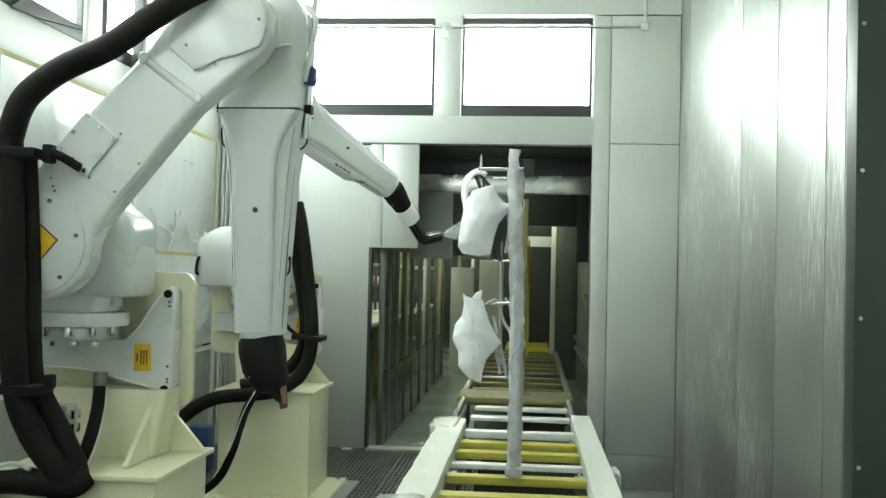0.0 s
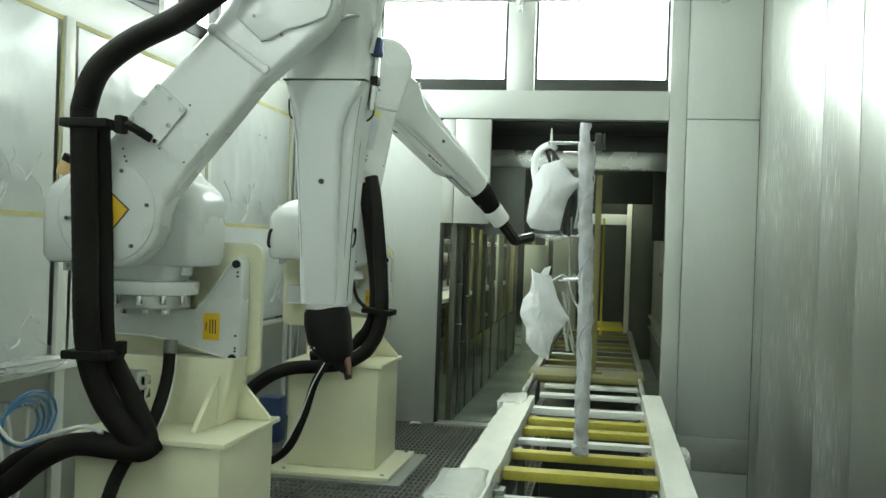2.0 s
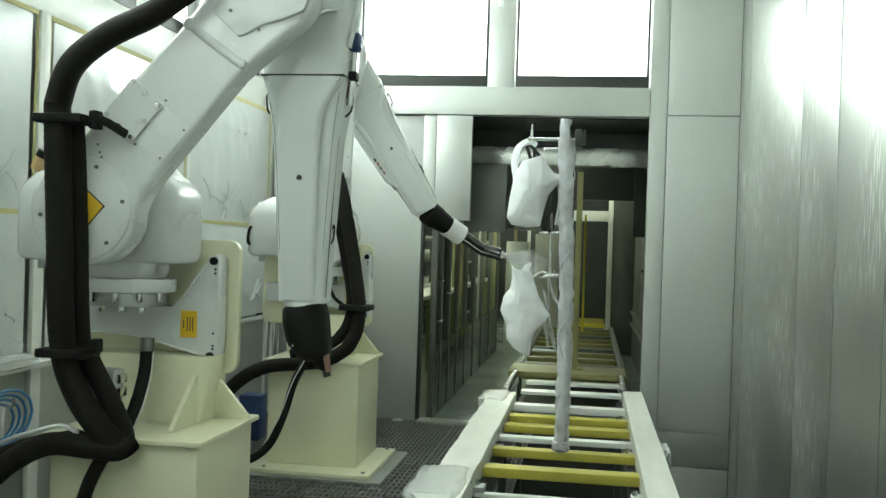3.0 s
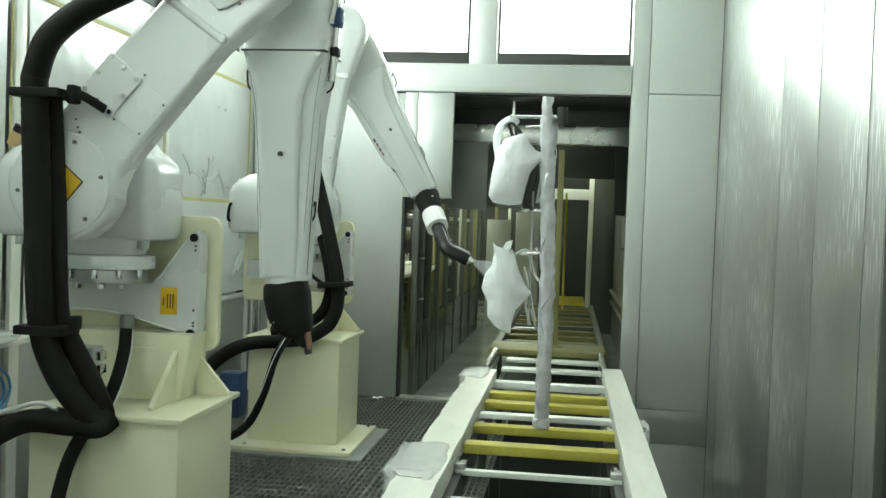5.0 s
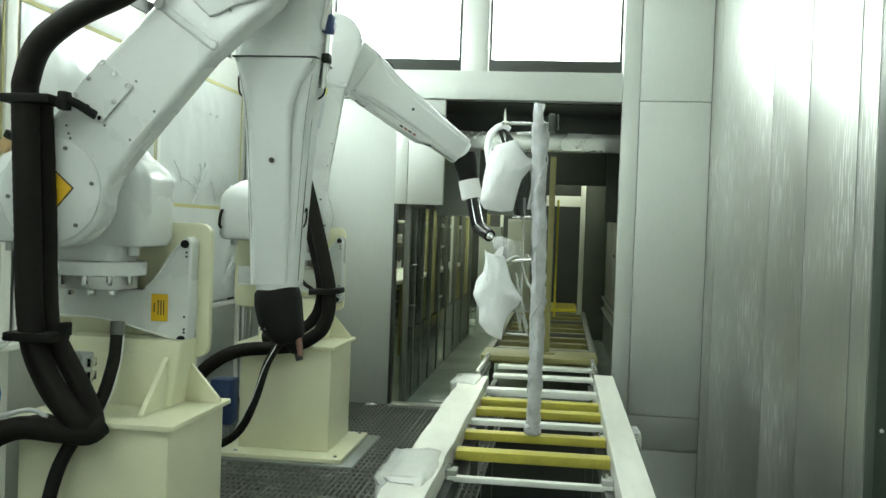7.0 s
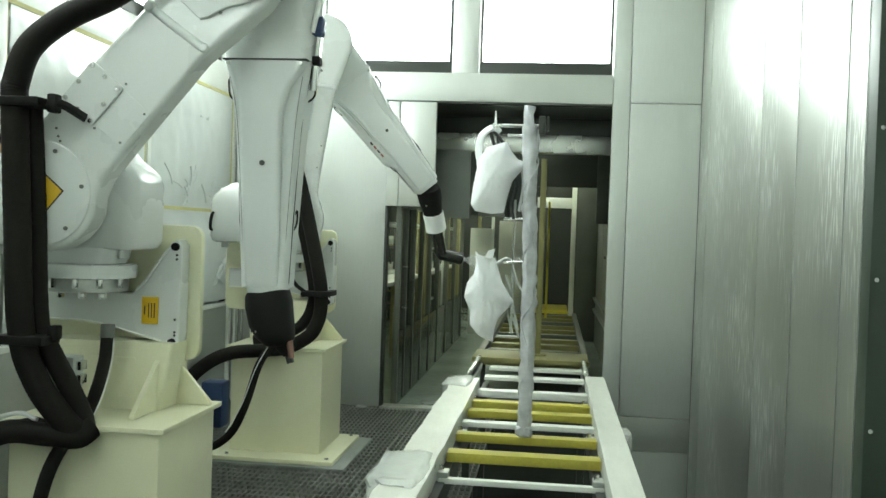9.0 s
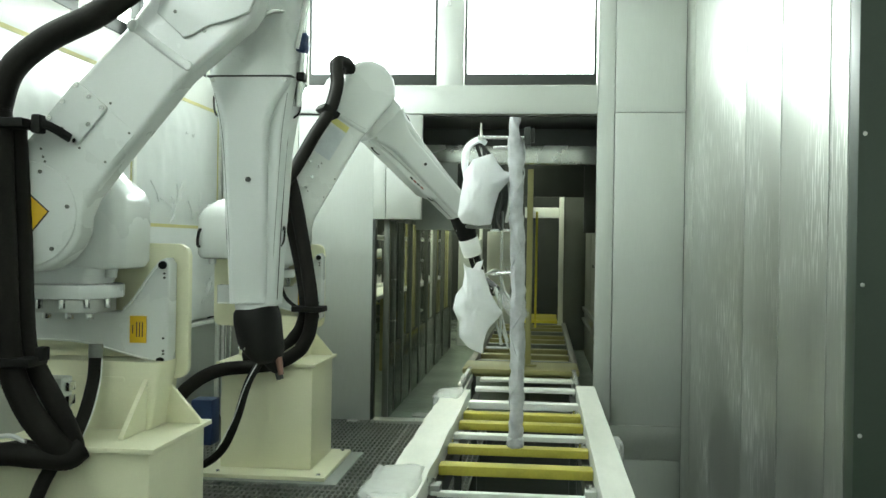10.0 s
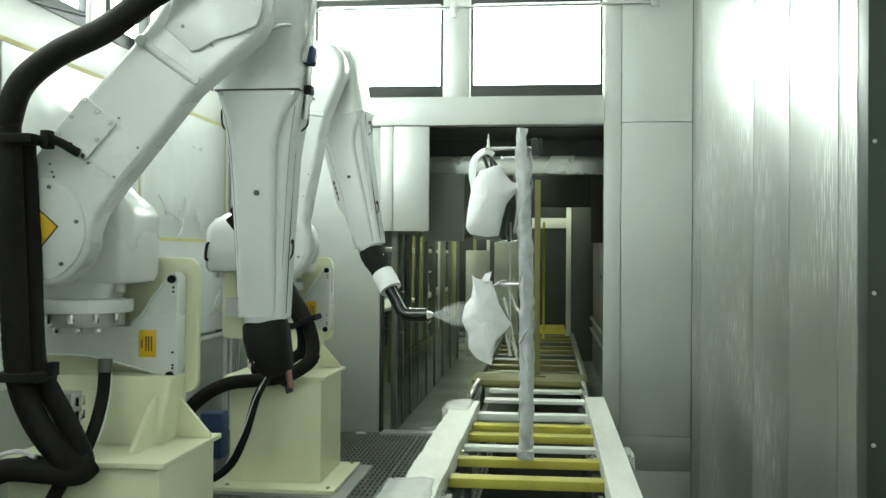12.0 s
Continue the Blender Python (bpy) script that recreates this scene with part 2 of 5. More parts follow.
def setting(name, bm, material, label, category):
    return solid(name, bm, material, label, category, kind="structure")


# ---- the booth: walls, floor, ceiling ----
LEFT, RIGHT, BACK, TOP, FRONT = -2.87, 1.59, 9.2, 4.75, -3.0

floor_pit = setting("floor", box(LEFT - 0.2, 2.9, FRONT, BACK + 0.05, -1.30, -1.20, 0), DARK_FLOOR, "dark wet pit floor under the steel grating", "floor")
ceiling = setting("ceiling", box(LEFT - 0.2, 2.9, FRONT, BACK + 0.3, TOP, TOP + 0.1, 0), CEILING, "white filter cloth ceiling of the paint booth", "ceiling")
wall_front = setting("wall_front", box(LEFT - 0.2, 2.9, FRONT - 0.1, FRONT, -1.2, TOP, 0), WHITE_METAL, "plain pale steel wall that closes the booth", "wall")


def panels(parent, material, pieces, bevel=0.003):
    for x0, x1, y0, y1, z0, z1 in pieces:
        part("panel", box(x0, x1, y0, y1, z0, z1, bevel), material, parent)


# right wall: oversprayed sheets with open joints, light boxes above
wall_right = setting("wall_right", box(RIGHT + 0.02, RIGHT + 0.12, 4.0, BACK + 0.2, -1.2, TOP, 0), DARK_STEEL, "brushed stainless wall sheets streaked with pale overspray", "wall")
panels(wall_right, DRIPS, [(RIGHT, RIGHT + 0.018, a + 0.003, b - 0.003, -1.2, TOP) for a, b in ((4.12, 4.35), (4.35, 4.63), (4.63, 5.55), (5.55, 6.50), (6.50, 8.70), (8.70, BACK))])
for y in (4.35, 4.63, 5.55, 6.50, 8.70):
    part("seam", box(RIGHT - 0.004, RIGHT - 0.0005, y - 0.004, y + 0.004, -1.2, TOP - 0.01, 0.001), STEEL_FLAT, wall_right, "folded seam")
wall_side = setting("wall_side", box(2.75, 2.9, FRONT, 4.0, -1.2, TOP, 0), WHITE_METAL, "plain pale wall beside the entrance", "wall")

# dark green partition with round-headed screws where the right wall ends
partition = setting("partition_post", box(1.492, 2.9, 3.90, 4.02, -1.2, TOP, 0.006), DOOR_GREEN, "dark green painted steel partition with screw heads", "partition")
for k in range(8):
    bmk = bmesh.new()
    bmesh.ops.create_uvsphere(bmk, u_segments=10, v_segments=6, radius=0.009, matrix=Matrix.Translation((1.517, 3.898, 0.40 + 0.589 * k)) @ Matrix.Diagonal((1, 0.6, 1, 1)))
    part("screw", bmk, STEEL_FLAT, partition)
part("edge_strip", box(1.575, 1.588, 4.03, 4.125, -1.2, TOP, 0.002), WHITE_METAL, wall_right, "pale folded edge strip")

# back wall with the tunnel opening
wall_back = setting("wall_back", box(LEFT - 0.2, -1.345, BACK + 0.02, BACK + 0.12, -1.2, 3.22, 0), DARK_STEEL, "stainless back wall of the booth with a tunnel opening", "wall")
panels(wall_back, STEEL, [(LEFT, -2.10, BACK, BACK + 0.018, 0, 2.94), (-2.094, -1.345, BACK, BACK + 0.018, 0, 2.94)])
panels(wall_back, STEEL, [(0.775, 0.93, BACK, BACK + 0.12, -1.2, 4.2), (0.936, RIGHT - 0.004, BACK, BACK + 0.1, 0.04, 2.972), (0.936, RIGHT - 0.004, BACK, BACK + 0.1, 2.978, 4.2)])
part("kick_plate", box(0.936, RIGHT - 0.004, BACK - 0.006, BACK + 0.1, -0.28, 0.035, 0.004), STEEL_FLAT, wall_back)
part("lower_sheet", box(0.936, RIGHT - 0.004, BACK, BACK + 0.1, -1.2, -0.285, 0.004), STEEL, wall_back)
part("lower_sheet", box(LEFT, 0.77, BACK + 0.02, BACK + 0.12, -1.2, -0.05, 0.004), DARK_STEEL, wall_back)
part("header", box(LEFT, 0.77, BACK - 0.035, BACK + 0.12, 2.955, 3.225, 0.005), PALE_STEEL, wall_back, "pale steel header above the opening")
part("hanging_panel", box(-1.352, -1.235, BACK - 0.012, BACK + 0.06, 1.945, 2.95, 0.004), PALE_STEEL, wall_back)
part("hanging_panel", box(-1.23, -0.885, BACK - 0.012, BACK + 0.06, 1.945, 2.95, 0.004), PALE_STEEL, wall_back)
part("door_post", box(-1.352, -1.325, BACK - 0.02, BACK + 0.10, 0, 1.943, 0.004), DARK_STEEL, wall_back)
part("top_band", box(LEFT, RIGHT, BACK, BACK + 0.12, 4.21, TOP, 0.004), PALE_STEEL, wall_back)
part("mullion", box(-0.755, -0.50, BACK - 0.02, BACK + 0.10, 3.227, 4.205, 0.004), PALE_STEEL, wall_back)
part("end_post", box(LEFT, -2.02, BACK - 0.02, BACK + 0.10, 3.227, 4.205, 0.004), PALE_STEEL, wall_back)


def light_window(name, width, m):
    """A framed light box: x along the width, the lit face towards -y, z from 0."""
    ob = thing(name, (0, 0, 0), "white glowing light box behind a dark-framed window", "light window", "light windows of the booth", "structure")
    part("diffuser", box(0.03, width - 0.03, 0.045, 0.06, 0.02, 0.94, 0), LIGHT_BOX, ob, "glowing white diffuser")
    part("bottom_strip", box(0.0, width, 0.0, 0.05, 0.0, 0.105, 0.004), DARK_STEEL, ob, "dark bottom strip")
    part("top_strip", box(0.0, width, 0.0, 0.05, 0.885, 0.945, 0.004), DARK_STEEL, ob, "dark top strip")
    part("side_strip", box(0.0, 0.022, 0.0, 0.05, 0.1065, 0.884, 0.003), DARK_STEEL, ob)
    part("side_strip", box(width - 0.022, width, 0.0, 0.05, 0.1065, 0.884, 0.003), DARK_STEEL, ob)
    part("back_cover", box(-0.02, width + 0.02, 0.075, 0.12, -0.02, 0.97, 0), WHITE_METAL, ob)
    ob.matrix_basis = m
    return ob


light_window("window_1", 1.245, pose(-2.005, BACK, 3.235))
light_window("window_2", 1.245, pose(-0.49, BACK, 3.235))
# windows 3 to 5 extend the left row out of view, added for light
for k, y in enumerate((-2.4, 0.1, 2.6)):
    light_window("window_%d" % (3 + k), 2.1, pose(LEFT, y, 3.235, 0, 0, 90) @ Matrix.Identity(4))
light_window("window_6", 2.15, pose(LEFT, 4.75 - 0.65, 3.235, 0, 0, 90))
light_window("window_7", 2.15, pose(LEFT, 6.6, 3.235, 0, 0, 90))
# windows 8 to 10 are unseen too, added to light the viewer's side
light_window("window_8", 2.2, pose(2.75, 2.4, 3.235, 0, 0, -90))
for k, (x, z) in enumerate(((-0.6, 3.235), (1.8, 3.235))):
    light_window("window_%d" % (9 + k), 2.2, pose(x, FRONT, z, 0, 0, 180))

# left wall: bays of taped plastic film between pale posts
wall_left = setting("wall_left", box(LEFT - 0.14, LEFT - 0.125, FRONT, BACK + 0.2, -1.2, 3.23, 0), STEEL_FLAT, "booth wall hung with taped clear plastic film", "wall")
part("top_band", box(LEFT - 0.12, LEFT, FRONT, BACK, 4.21, TOP, 0), WHITE_METAL, wall_left)
part("window_band", box(LEFT - 0.018, LEFT, FRONT, BACK, 2.96, 3.232, 0.003), WHITE_METAL, wall_left)
for y in (0.1, 2.55, 3.95, 6.4, 8.95):
    part("window_post", box(LEFT - 0.1, LEFT, y - 0.08 if y < 8 else y - 0.18, min(y + 0.14, BACK), 3.234, 4.208, 0.003), WHITE_METAL, wall_left)


def film_sheet(y0, y1, z0, z1, seed):
    """A sheet of thin film with slack folds, taped at its edges."""
    bm, ny, nz = bmesh.new(), 40, 40
    grid = []
    for j in range(nz + 1):
        row = []
        for i in range(ny + 1):
            u, v = i / ny, j / nz
            y, z = y0 + u * (y1 - y0), z0 + v * (z1 - z0)
            slack = min(u, 1 - u, v, 1 - v) * 4
            fold = noise.noise((y * 3 + seed, z * 1.2, seed)) * 0.030 + noise.noise((y * 9, z * 5 + seed, 3)) * 0.012 + 0.010 * abs(noise.noise((y * 14 + z * 9, seed, z * 6)))
            row.append(bm.verts.new((LEFT + 0.012 + min(1, slack) * (0.02 + fold * 0.8), y, z)))
        grid.append(row)
    for j in range(nz):
        for i in range(ny):
            bm.faces.new((grid[j][i], grid[j][i + 1], grid[j + 1][i + 1], grid[j + 1][i]))
    return bm


for y0, y1, z0, z1 in ((2.6, 5.0, 0.99, 1.80), (2.6, 5.0, 1.82, 2.93), (5.22, 7.1, 0.99, 1.80), (5.22, 7.1, 1.82, 2.93), (7.16, 9.06, 0.99, 1.82), (7.16, 9.06, 1.84, 2.93)):
    part("film", film_sheet(y0, y1, z0, z1, y0 * 3 + z0), FILM, wall_left, "wrinkled clear plastic film")
for y in (5.11, 7.13, 9.12):
    part("post", box(LEFT, LEFT + 0.03, y - 0.05 if y < 6 else y - 0.03, y + 0.05 if y < 6 else y + 0.03, 0, 2.958, 0.004), WHITE_METAL, wall_left, "pale wall post")
for y0, y1, z in ((3.9, 4.95, 1.81), (5.3, 7.06, 1.81), (7.18, 9.05, 1.83), (4.0, 5.05, 2.94), (5.18, 7.09, 2.94), (7.18, 9.05, 2.94)):
    part("tape", box(LEFT + 0.012, LEFT + 0.018, y0, y1, z - 0.014, z + 0.014, 0), TAPE, wall_left, "yellow masking tape")
for y in (5.045, 5.18, 7.09, 7.175, 9.06):
    part("tape", box(LEFT + 0.012, LEFT + 0.0175, y - 0.009, y + 0.009, 1.84, 2.92, 0), TAPE, wall_left, "yellow masking tape")
part("ledge", box(LEFT - 0.02, LEFT + 0.07, 2.4, 5.3, 0.93, 0.965, 0.005), WHITE_METAL, wall_left, "pale wall ledge")
part("ledge", box(LEFT - 0.02, LEFT + 0.04, 5.3, BACK, 0.93, 0.965, 0.005), WHITE_METAL, wall_left, "pale wall ledge")
part("lower_panel", box(LEFT - 0.02, LEFT, 2.4, 5.05, -1.2, 0.928, 0.003), STEEL_FLAT, wall_left)
part("lower_panel", box(LEFT - 0.02, LEFT, 5.06, BACK, -1.2, 0.928, 0.003), STEEL_FLAT, wall_left)
for k, x in enumerate((-2.80, -2.765, -2.72)):
    solid("conduit", cyl((x, 9.12, 0.0), (x, 9.12, 2.94 + 0.3 * k), 0.013, n=10), CHROME if k else WHITE_TUBE, "thin zinc conduit in the wall corner", "conduit", "corner conduits")
solid("ceiling_duct", box(LEFT + 0.02, LEFT + 0.10, 7.02, 7.10, 2.97, TOP, 0.006), DARK_STEEL, "dark vertical cable duct on the wall", "cable duct")

# floor: grating with bearing bars, steel plate beside the conveyor
def grating(x0, x1, y0, y1):
    bm, verts, faces = bmesh.new(), [], []
    def bar(a0, a1, b0, b1, z0, z1):
        k = len(verts)
        verts.extend([(a0, b0, z0), (a1, b0, z0), (a1, b1, z0), (a0, b1, z0), (a0, b0, z1), (a1, b0, z1), (a1, b1, z1), (a0, b1, z1)])
        faces.extend([tuple(k + i for i in f) for f in ((4, 5, 6, 7), (0, 1, 5, 4), (1, 2, 6, 5), (2, 3, 7, 6), (3, 0, 4, 7))])
    n = int((x1 - x0) / 0.037)
    for i in range(n + 1):
        x = x0 + (x1 - x0) * i / n
        bar(x - 0.003, x + 0.003, y0, y1, -0.03, 0.0)
    n = int((y1 - y0) / 0.10)
    for i in range(n + 1):
        y = y0 + (y1 - y0) * i / n
        bar(x0, x1, y - 0.008, y + 0.008, -0.022, -0.003)
    me = bpy.data.meshes.new("grating")
    me.from_pydata(verts, [], faces)
    me.materials.append(GRATE)
    bm.free()
    return me


for x0, x1 in ((-2.86, -1.72), (-1.71, -0.96), (-0.95, -0.22)):
    for y0, y1 in ((2.2, 4.9), (4.91, 6.55), (6.56, 8.0), (8.01, 9.19)):
        g = new("floor_grating", grating(x0, x1, y0, y1))
        tagged(g, "dark steel floor grating panel with close bearing bars", "floor grating", "grating panels", "structure")
setting("entrance_floor", box(LEFT, 2.75, FRONT, 2.19, -1.2, 0.0, 0.003), FLOOR_PLATE, "grey steel plate floor at the entrance", "floor plate")
setting("threshold", box(-1.345, -0.50, BACK - 0.03, BACK + 0.14, -0.05, 0.012, 0.006), STEEL_FLAT, "bare steel threshold of the tunnel", "threshold")

solid("vent_grille", turned(prism([(5.30, 3.22), (5.62, 3.235), (6.22, 3.31), (5.45, 3.32)], -0.012, 0.012, 0.003), pose(LEFT + 0.016, 0, 0, 0, 0, 90)), DARK_STEEL, "dark ventilation grille below the light windows", "vent grille")
for x0, x1 in ((-2.86, -0.22),):
    for y in (2.25, 4.9, 6.55, 8.0, 9.1):
        solid("grating_beam", box(x0, x1, y - 0.03, y + 0.03, -0.16, -0.032, 0.003), DARK_STEEL, "dark steel beam carrying the floor grating", "beam", "grating beams", "structure")

# ---- the tunnel behind the back wall ----
TUN_L, TUN_R, TUN_END = -1.22, 0.98, 16.0
setting("tunnel_floor", box(-4.2, 2.4, BACK + 0.15, 24.0, -0.12, -0.02, 0), WET_FLOOR, "wet greenish tunnel floor", "floor")
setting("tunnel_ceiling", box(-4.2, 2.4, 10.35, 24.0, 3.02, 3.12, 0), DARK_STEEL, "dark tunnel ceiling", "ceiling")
# near-black puts the shade behind the header into this ceiling's colour
setting("vestibule_ceiling", box(-1.5, 1.3, BACK + 0.13, 10.5, 2.945, 3.05, 0), DARK_STEEL, "ceiling just inside the opening, coloured dark for its shade", "ceiling")
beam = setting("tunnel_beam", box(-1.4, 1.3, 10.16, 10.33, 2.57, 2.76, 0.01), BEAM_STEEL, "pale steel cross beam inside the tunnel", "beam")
# the recess above the beam lies in shade; this plate's colour paints it
setting("soffit_plate", box(-1.4, 1.3, 10.28, 10.34, 2.75, 2.944, 0), DARK_STEEL, "plate coloured dark for the shaded recess above the cross beam", "panel")
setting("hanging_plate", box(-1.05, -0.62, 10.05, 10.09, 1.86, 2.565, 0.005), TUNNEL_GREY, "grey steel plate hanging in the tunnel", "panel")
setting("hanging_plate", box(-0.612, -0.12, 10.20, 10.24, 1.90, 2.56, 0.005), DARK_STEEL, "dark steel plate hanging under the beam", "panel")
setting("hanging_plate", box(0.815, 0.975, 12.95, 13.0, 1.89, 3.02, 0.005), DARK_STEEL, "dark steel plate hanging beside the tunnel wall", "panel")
# full-width plate added to keep the tunnel top dark and hide a fill tube
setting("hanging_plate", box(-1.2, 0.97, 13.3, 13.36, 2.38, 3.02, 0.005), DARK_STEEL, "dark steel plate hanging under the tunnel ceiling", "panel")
tunnel_wall = setting("tunnel_wall_right", box(TUN_R, TUN_R + 0.1, BACK + 0.14, TUN_END, -0.1, 3.0, 0), TUNNEL_GREY, "dull grey tunnel wall with ledges", "wall")
for z in (0.52, 0.70):
    part("ledge", box(TUN_R - 0.05, TUN_R - 0.002, 9.6, TUN_END - 0.1, z, z + 0.04, 0.004), TUNNEL_GREY, tunnel_wall)
for y in (10.9, 12.4, 13.9):
    part("panel", box(TUN_R - 0.012, TUN_R - 0.002, y, y + 1.45, 0.80, 2.55, 0.003), TUNNEL_GREY, tunnel_wall)
for y in (12.9, 13.25):
    part("slot", box(TUN_R - 0.022, TUN_R - 0.013, y, y + 0.22, 1.42, 1.46, 0.002), DARK_STEEL, tunnel_wall, "dark slot")
# dark colour stands for the unlit interior beyond the portal
setting("tunnel_wall_far", box(-4.2, 2.4, 24.0, 24.1, -0.1, 3.02, 0), DARK_STEEL, "far end wall coloured dark for the unlit interior", "wall")
setting("side_room_wall", box(-4.3, -4.2, BACK + 0.14, 24.0, -0.1, 3.02, 0), ROOM_GLOW_OLIVE, "olive wall tinted for the yellow-green glow of the neighbouring room", "wall")

portal = thing("door_1", (0, TUN_END, 0), "white far door frame of the tunnel", "door frame", kind="structure")
part("jamb", box(0.545, 0.625, 0, 0.12, 0, 3.0, 0.006), WHITE_METAL, portal)
part("lintel", box(-0.02, 0.543, 0.01, 0.11, 2.17, 2.34, 0.006), WHITE_METAL, portal)
part("wall_strip", box(0.63, TUN_R, 0.03, 0.10, 0, 3.0, 0.004), FRAME_STEEL, portal)
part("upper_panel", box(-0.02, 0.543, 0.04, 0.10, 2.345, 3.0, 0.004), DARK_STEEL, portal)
solid("yellow_guard_post", box(0.165, 0.20, 15.4, 15.44, -0.02, 2.25, 0.005), BRIGHT_YELLOW, "bright yellow guard post in the tunnel", "guard post", "guard posts")

# glazed side of the tunnel
glazing = setting("glazed_wall", box(TUN_L - 0.04, TUN_L, 9.36, 15.9, -0.02, 0.70, 0.004), DARK_PLINTH, "dark framed glazed partition along the tunnel", "glass wall")
ys = [9.36, 9.78, 10.35, 11.0, 11.75, 12.6, 13.6, 14.7, 15.9]
for y in ys:
    part("post", box(TUN_L - 0.045, TUN_L + 0.012, y - 0.022, y + 0.022, 0.0, 1.99, 0.004), FRAME_STEEL, glazing)
for a, b in zip(ys, ys[1:]):
    part("pane", box(TUN_L - 0.02, TUN_L - 0.014, a + 0.027, b - 0.027, 0.705, 1.93, 0), PANE, glazing, "tinted glass pane").visible_shadow = False
    part("rail", box(TUN_L - 0.04, TUN_L + 0.006, a + 0.027, b - 0.027, 1.935, 1.985, 0.003), FRAME_STEEL, glazing)
setting("glazing_head", box(TUN_L - 0.06, TUN_L + 0.03, BACK + 0.14, 15.95, 1.99, 3.02, 0.004), GREY_PANEL, "grey band above the glazed partition", "panel")
for y, z in ((9.45, 0.95), (9.45, 1.35), (10.05, 1.2)):
    solid("door_lever", tube([(TUN_L + 0.02, y, z), (TUN_L + 0.06, y, z), (TUN_L + 0.06, y + 0.08, z)], 0.008, 8), CHROME, "small steel lever on the glazed partition", "handle", "partition levers")

for x, z, r in ((-2.2, 1.05, 0.05), (-2.35, 1.55, 0.07), (-1.75, 1.78, 0.03)):
    solid("pipe", cyl((x, 9.9, z), (x, 20.0, z), r, n=14), GREY_PANEL, "long grey service pipe behind the glass", "pipe", "service pipes")
bench = thing("workbench", (0, 0, -0.02), "long pale workbench on olive legs behind the glass", "workbench")
part("bench_top", box(-3.4, -1.75, 10.4, 20.0, 1.02, 1.07, 0.01), WHITE_METAL, bench)
for y in (10.6, 13.0, 15.4, 17.8, 19.8):
    part("leg", box(-1.9, -1.8, y - 0.05, y + 0.05, 0.0, 1.018, 0.005), OLIVE, bench)
# the lit room behind the glass, and the far end of the line
# some posts are added so that their olive carries the room's yellow glow
for k, (x, y) in enumerate(((-1.75, 10.7), (-1.9, 11.7), (-2.1, 12.6), (-1.7, 13.3), (-2.4, 13.9), (-1.8, 14.8), (-2.6, 15.9), (-2.0, 17.0), (-1.5, 17.9), (-0.9, 18.6), (-1.25, 19.8), (-0.7, 20.9), (-1.55, 12.1), (-1.6, 14.1), (-1.45, 15.2), (-1.5, 16.2), (-1.35, 16.9), (-1.95, 10.2), (-1.5, 11.2))):
    solid("machine_post", box(x - 0.03, x + 0.03, y - 0.03, y + 0.03, -0.02, 2.3, 0.005), (OLIVE, ROOM_GLOW_OLIVE, DARK_STEEL, OLIVE, GREY_PANEL)[k % 5], "painted steel machine post in the next room", "post", "machine posts")
for k in range(5):
    x, y = -3.2 + 0.35 * (k % 4), 11.5 + 1.9 * k
    rack = thing("equipment_rack", (x, y, 0), "dim steel equipment rack behind the glass", "rack", "equipment racks")
    for z in (0.5, 0.95, 1.4):
        part("shelf", box(-0.3, 0.3, -0.25, 0.25, z, z + 0.03, 0.004), (GREY_PANEL, OLIVE, DARK_STEEL)[k % 3], rack)
    for a, b in ((-0.28, -0.23), (0.28, -0.23), (-0.28, 0.23), (0.28, 0.23)):
        part("upright", box(a - 0.018, a + 0.018, b - 0.018, b + 0.018, -0.02, 1.9, 0.003), DARK_STEEL, rack)
    part("box", box(-0.2, 0.1, -0.15, 0.15, 0.983, 1.25, 0.01), (WHITE_METAL, GREY_PANEL, OLIVE)[(k + 1) % 3], rack)
# tubes kept out of view, added to brighten the tunnel and the next room
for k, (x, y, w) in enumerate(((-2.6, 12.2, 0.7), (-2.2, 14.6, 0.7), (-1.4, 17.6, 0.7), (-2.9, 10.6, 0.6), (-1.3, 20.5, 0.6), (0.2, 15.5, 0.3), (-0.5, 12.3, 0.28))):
    lamp = thing("fill_tube_light", (x, y, 3.0), "unseen tube light added under the ceiling as fill", "tube light", "tube lights of the line")
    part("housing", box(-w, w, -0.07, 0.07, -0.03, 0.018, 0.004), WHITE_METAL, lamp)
    part("tube", cyl((-w + 0.03, 0, -0.05), (w - 0.03, 0, -0.05), 0.018, n=12), FILL_TUBE, lamp, "glowing tube")
solid("cabinet", box(-0.7, -0.28, 17.2, 17.7, -0.02, 1.95, 0.01), WHITE_METAL, "pale steel cabinet at the far end of the line", "cabinet")
solid("cabinet", box(-1.15, -0.78, 16.5, 17.0, -0.02, 1.8, 0.01), GREY_PANEL, "grey steel cabinet at the far end of the line", "cabinet")

# ---- conveyor ----
conveyor = thing("conveyor", (0, 0, 0), "conveyor track with pale side boards and painted yellow rungs", "conveyor")


def board(x0, x1, y0, y1, z0, z1, rough):
    bm, n, last = bmesh.new(), 60, None
    for i in range(n + 1):
        y = y0 + (y1 - y0) * i / n
        j = [rough * noise.noise((y * 5, k * 3.1, x0 * 4)) for k in range(6)]
        ring = [bm.verts.new(p) for p in ((x0 + j[0], y, z0), (x0 + j[1], y, z1 + j[2]), ((x0 + x1) / 2, y, z1 + j[3] * 0.7), (x1 + j[4] * 0.4, y, z1), (x1 + j[5] * 0.4, y, z0))]
        if last:
            for k in range(5):
                bm.faces.new((last[k], last[(k + 1) % 5], ring[(k + 1) % 5], ring[k]))
        else:
            bm.faces.new(ring)
        last = ring
    bm.faces.new(last[::-1])
    bmesh.ops.recalc_face_normals(bm, faces=bm.faces)
    return bm


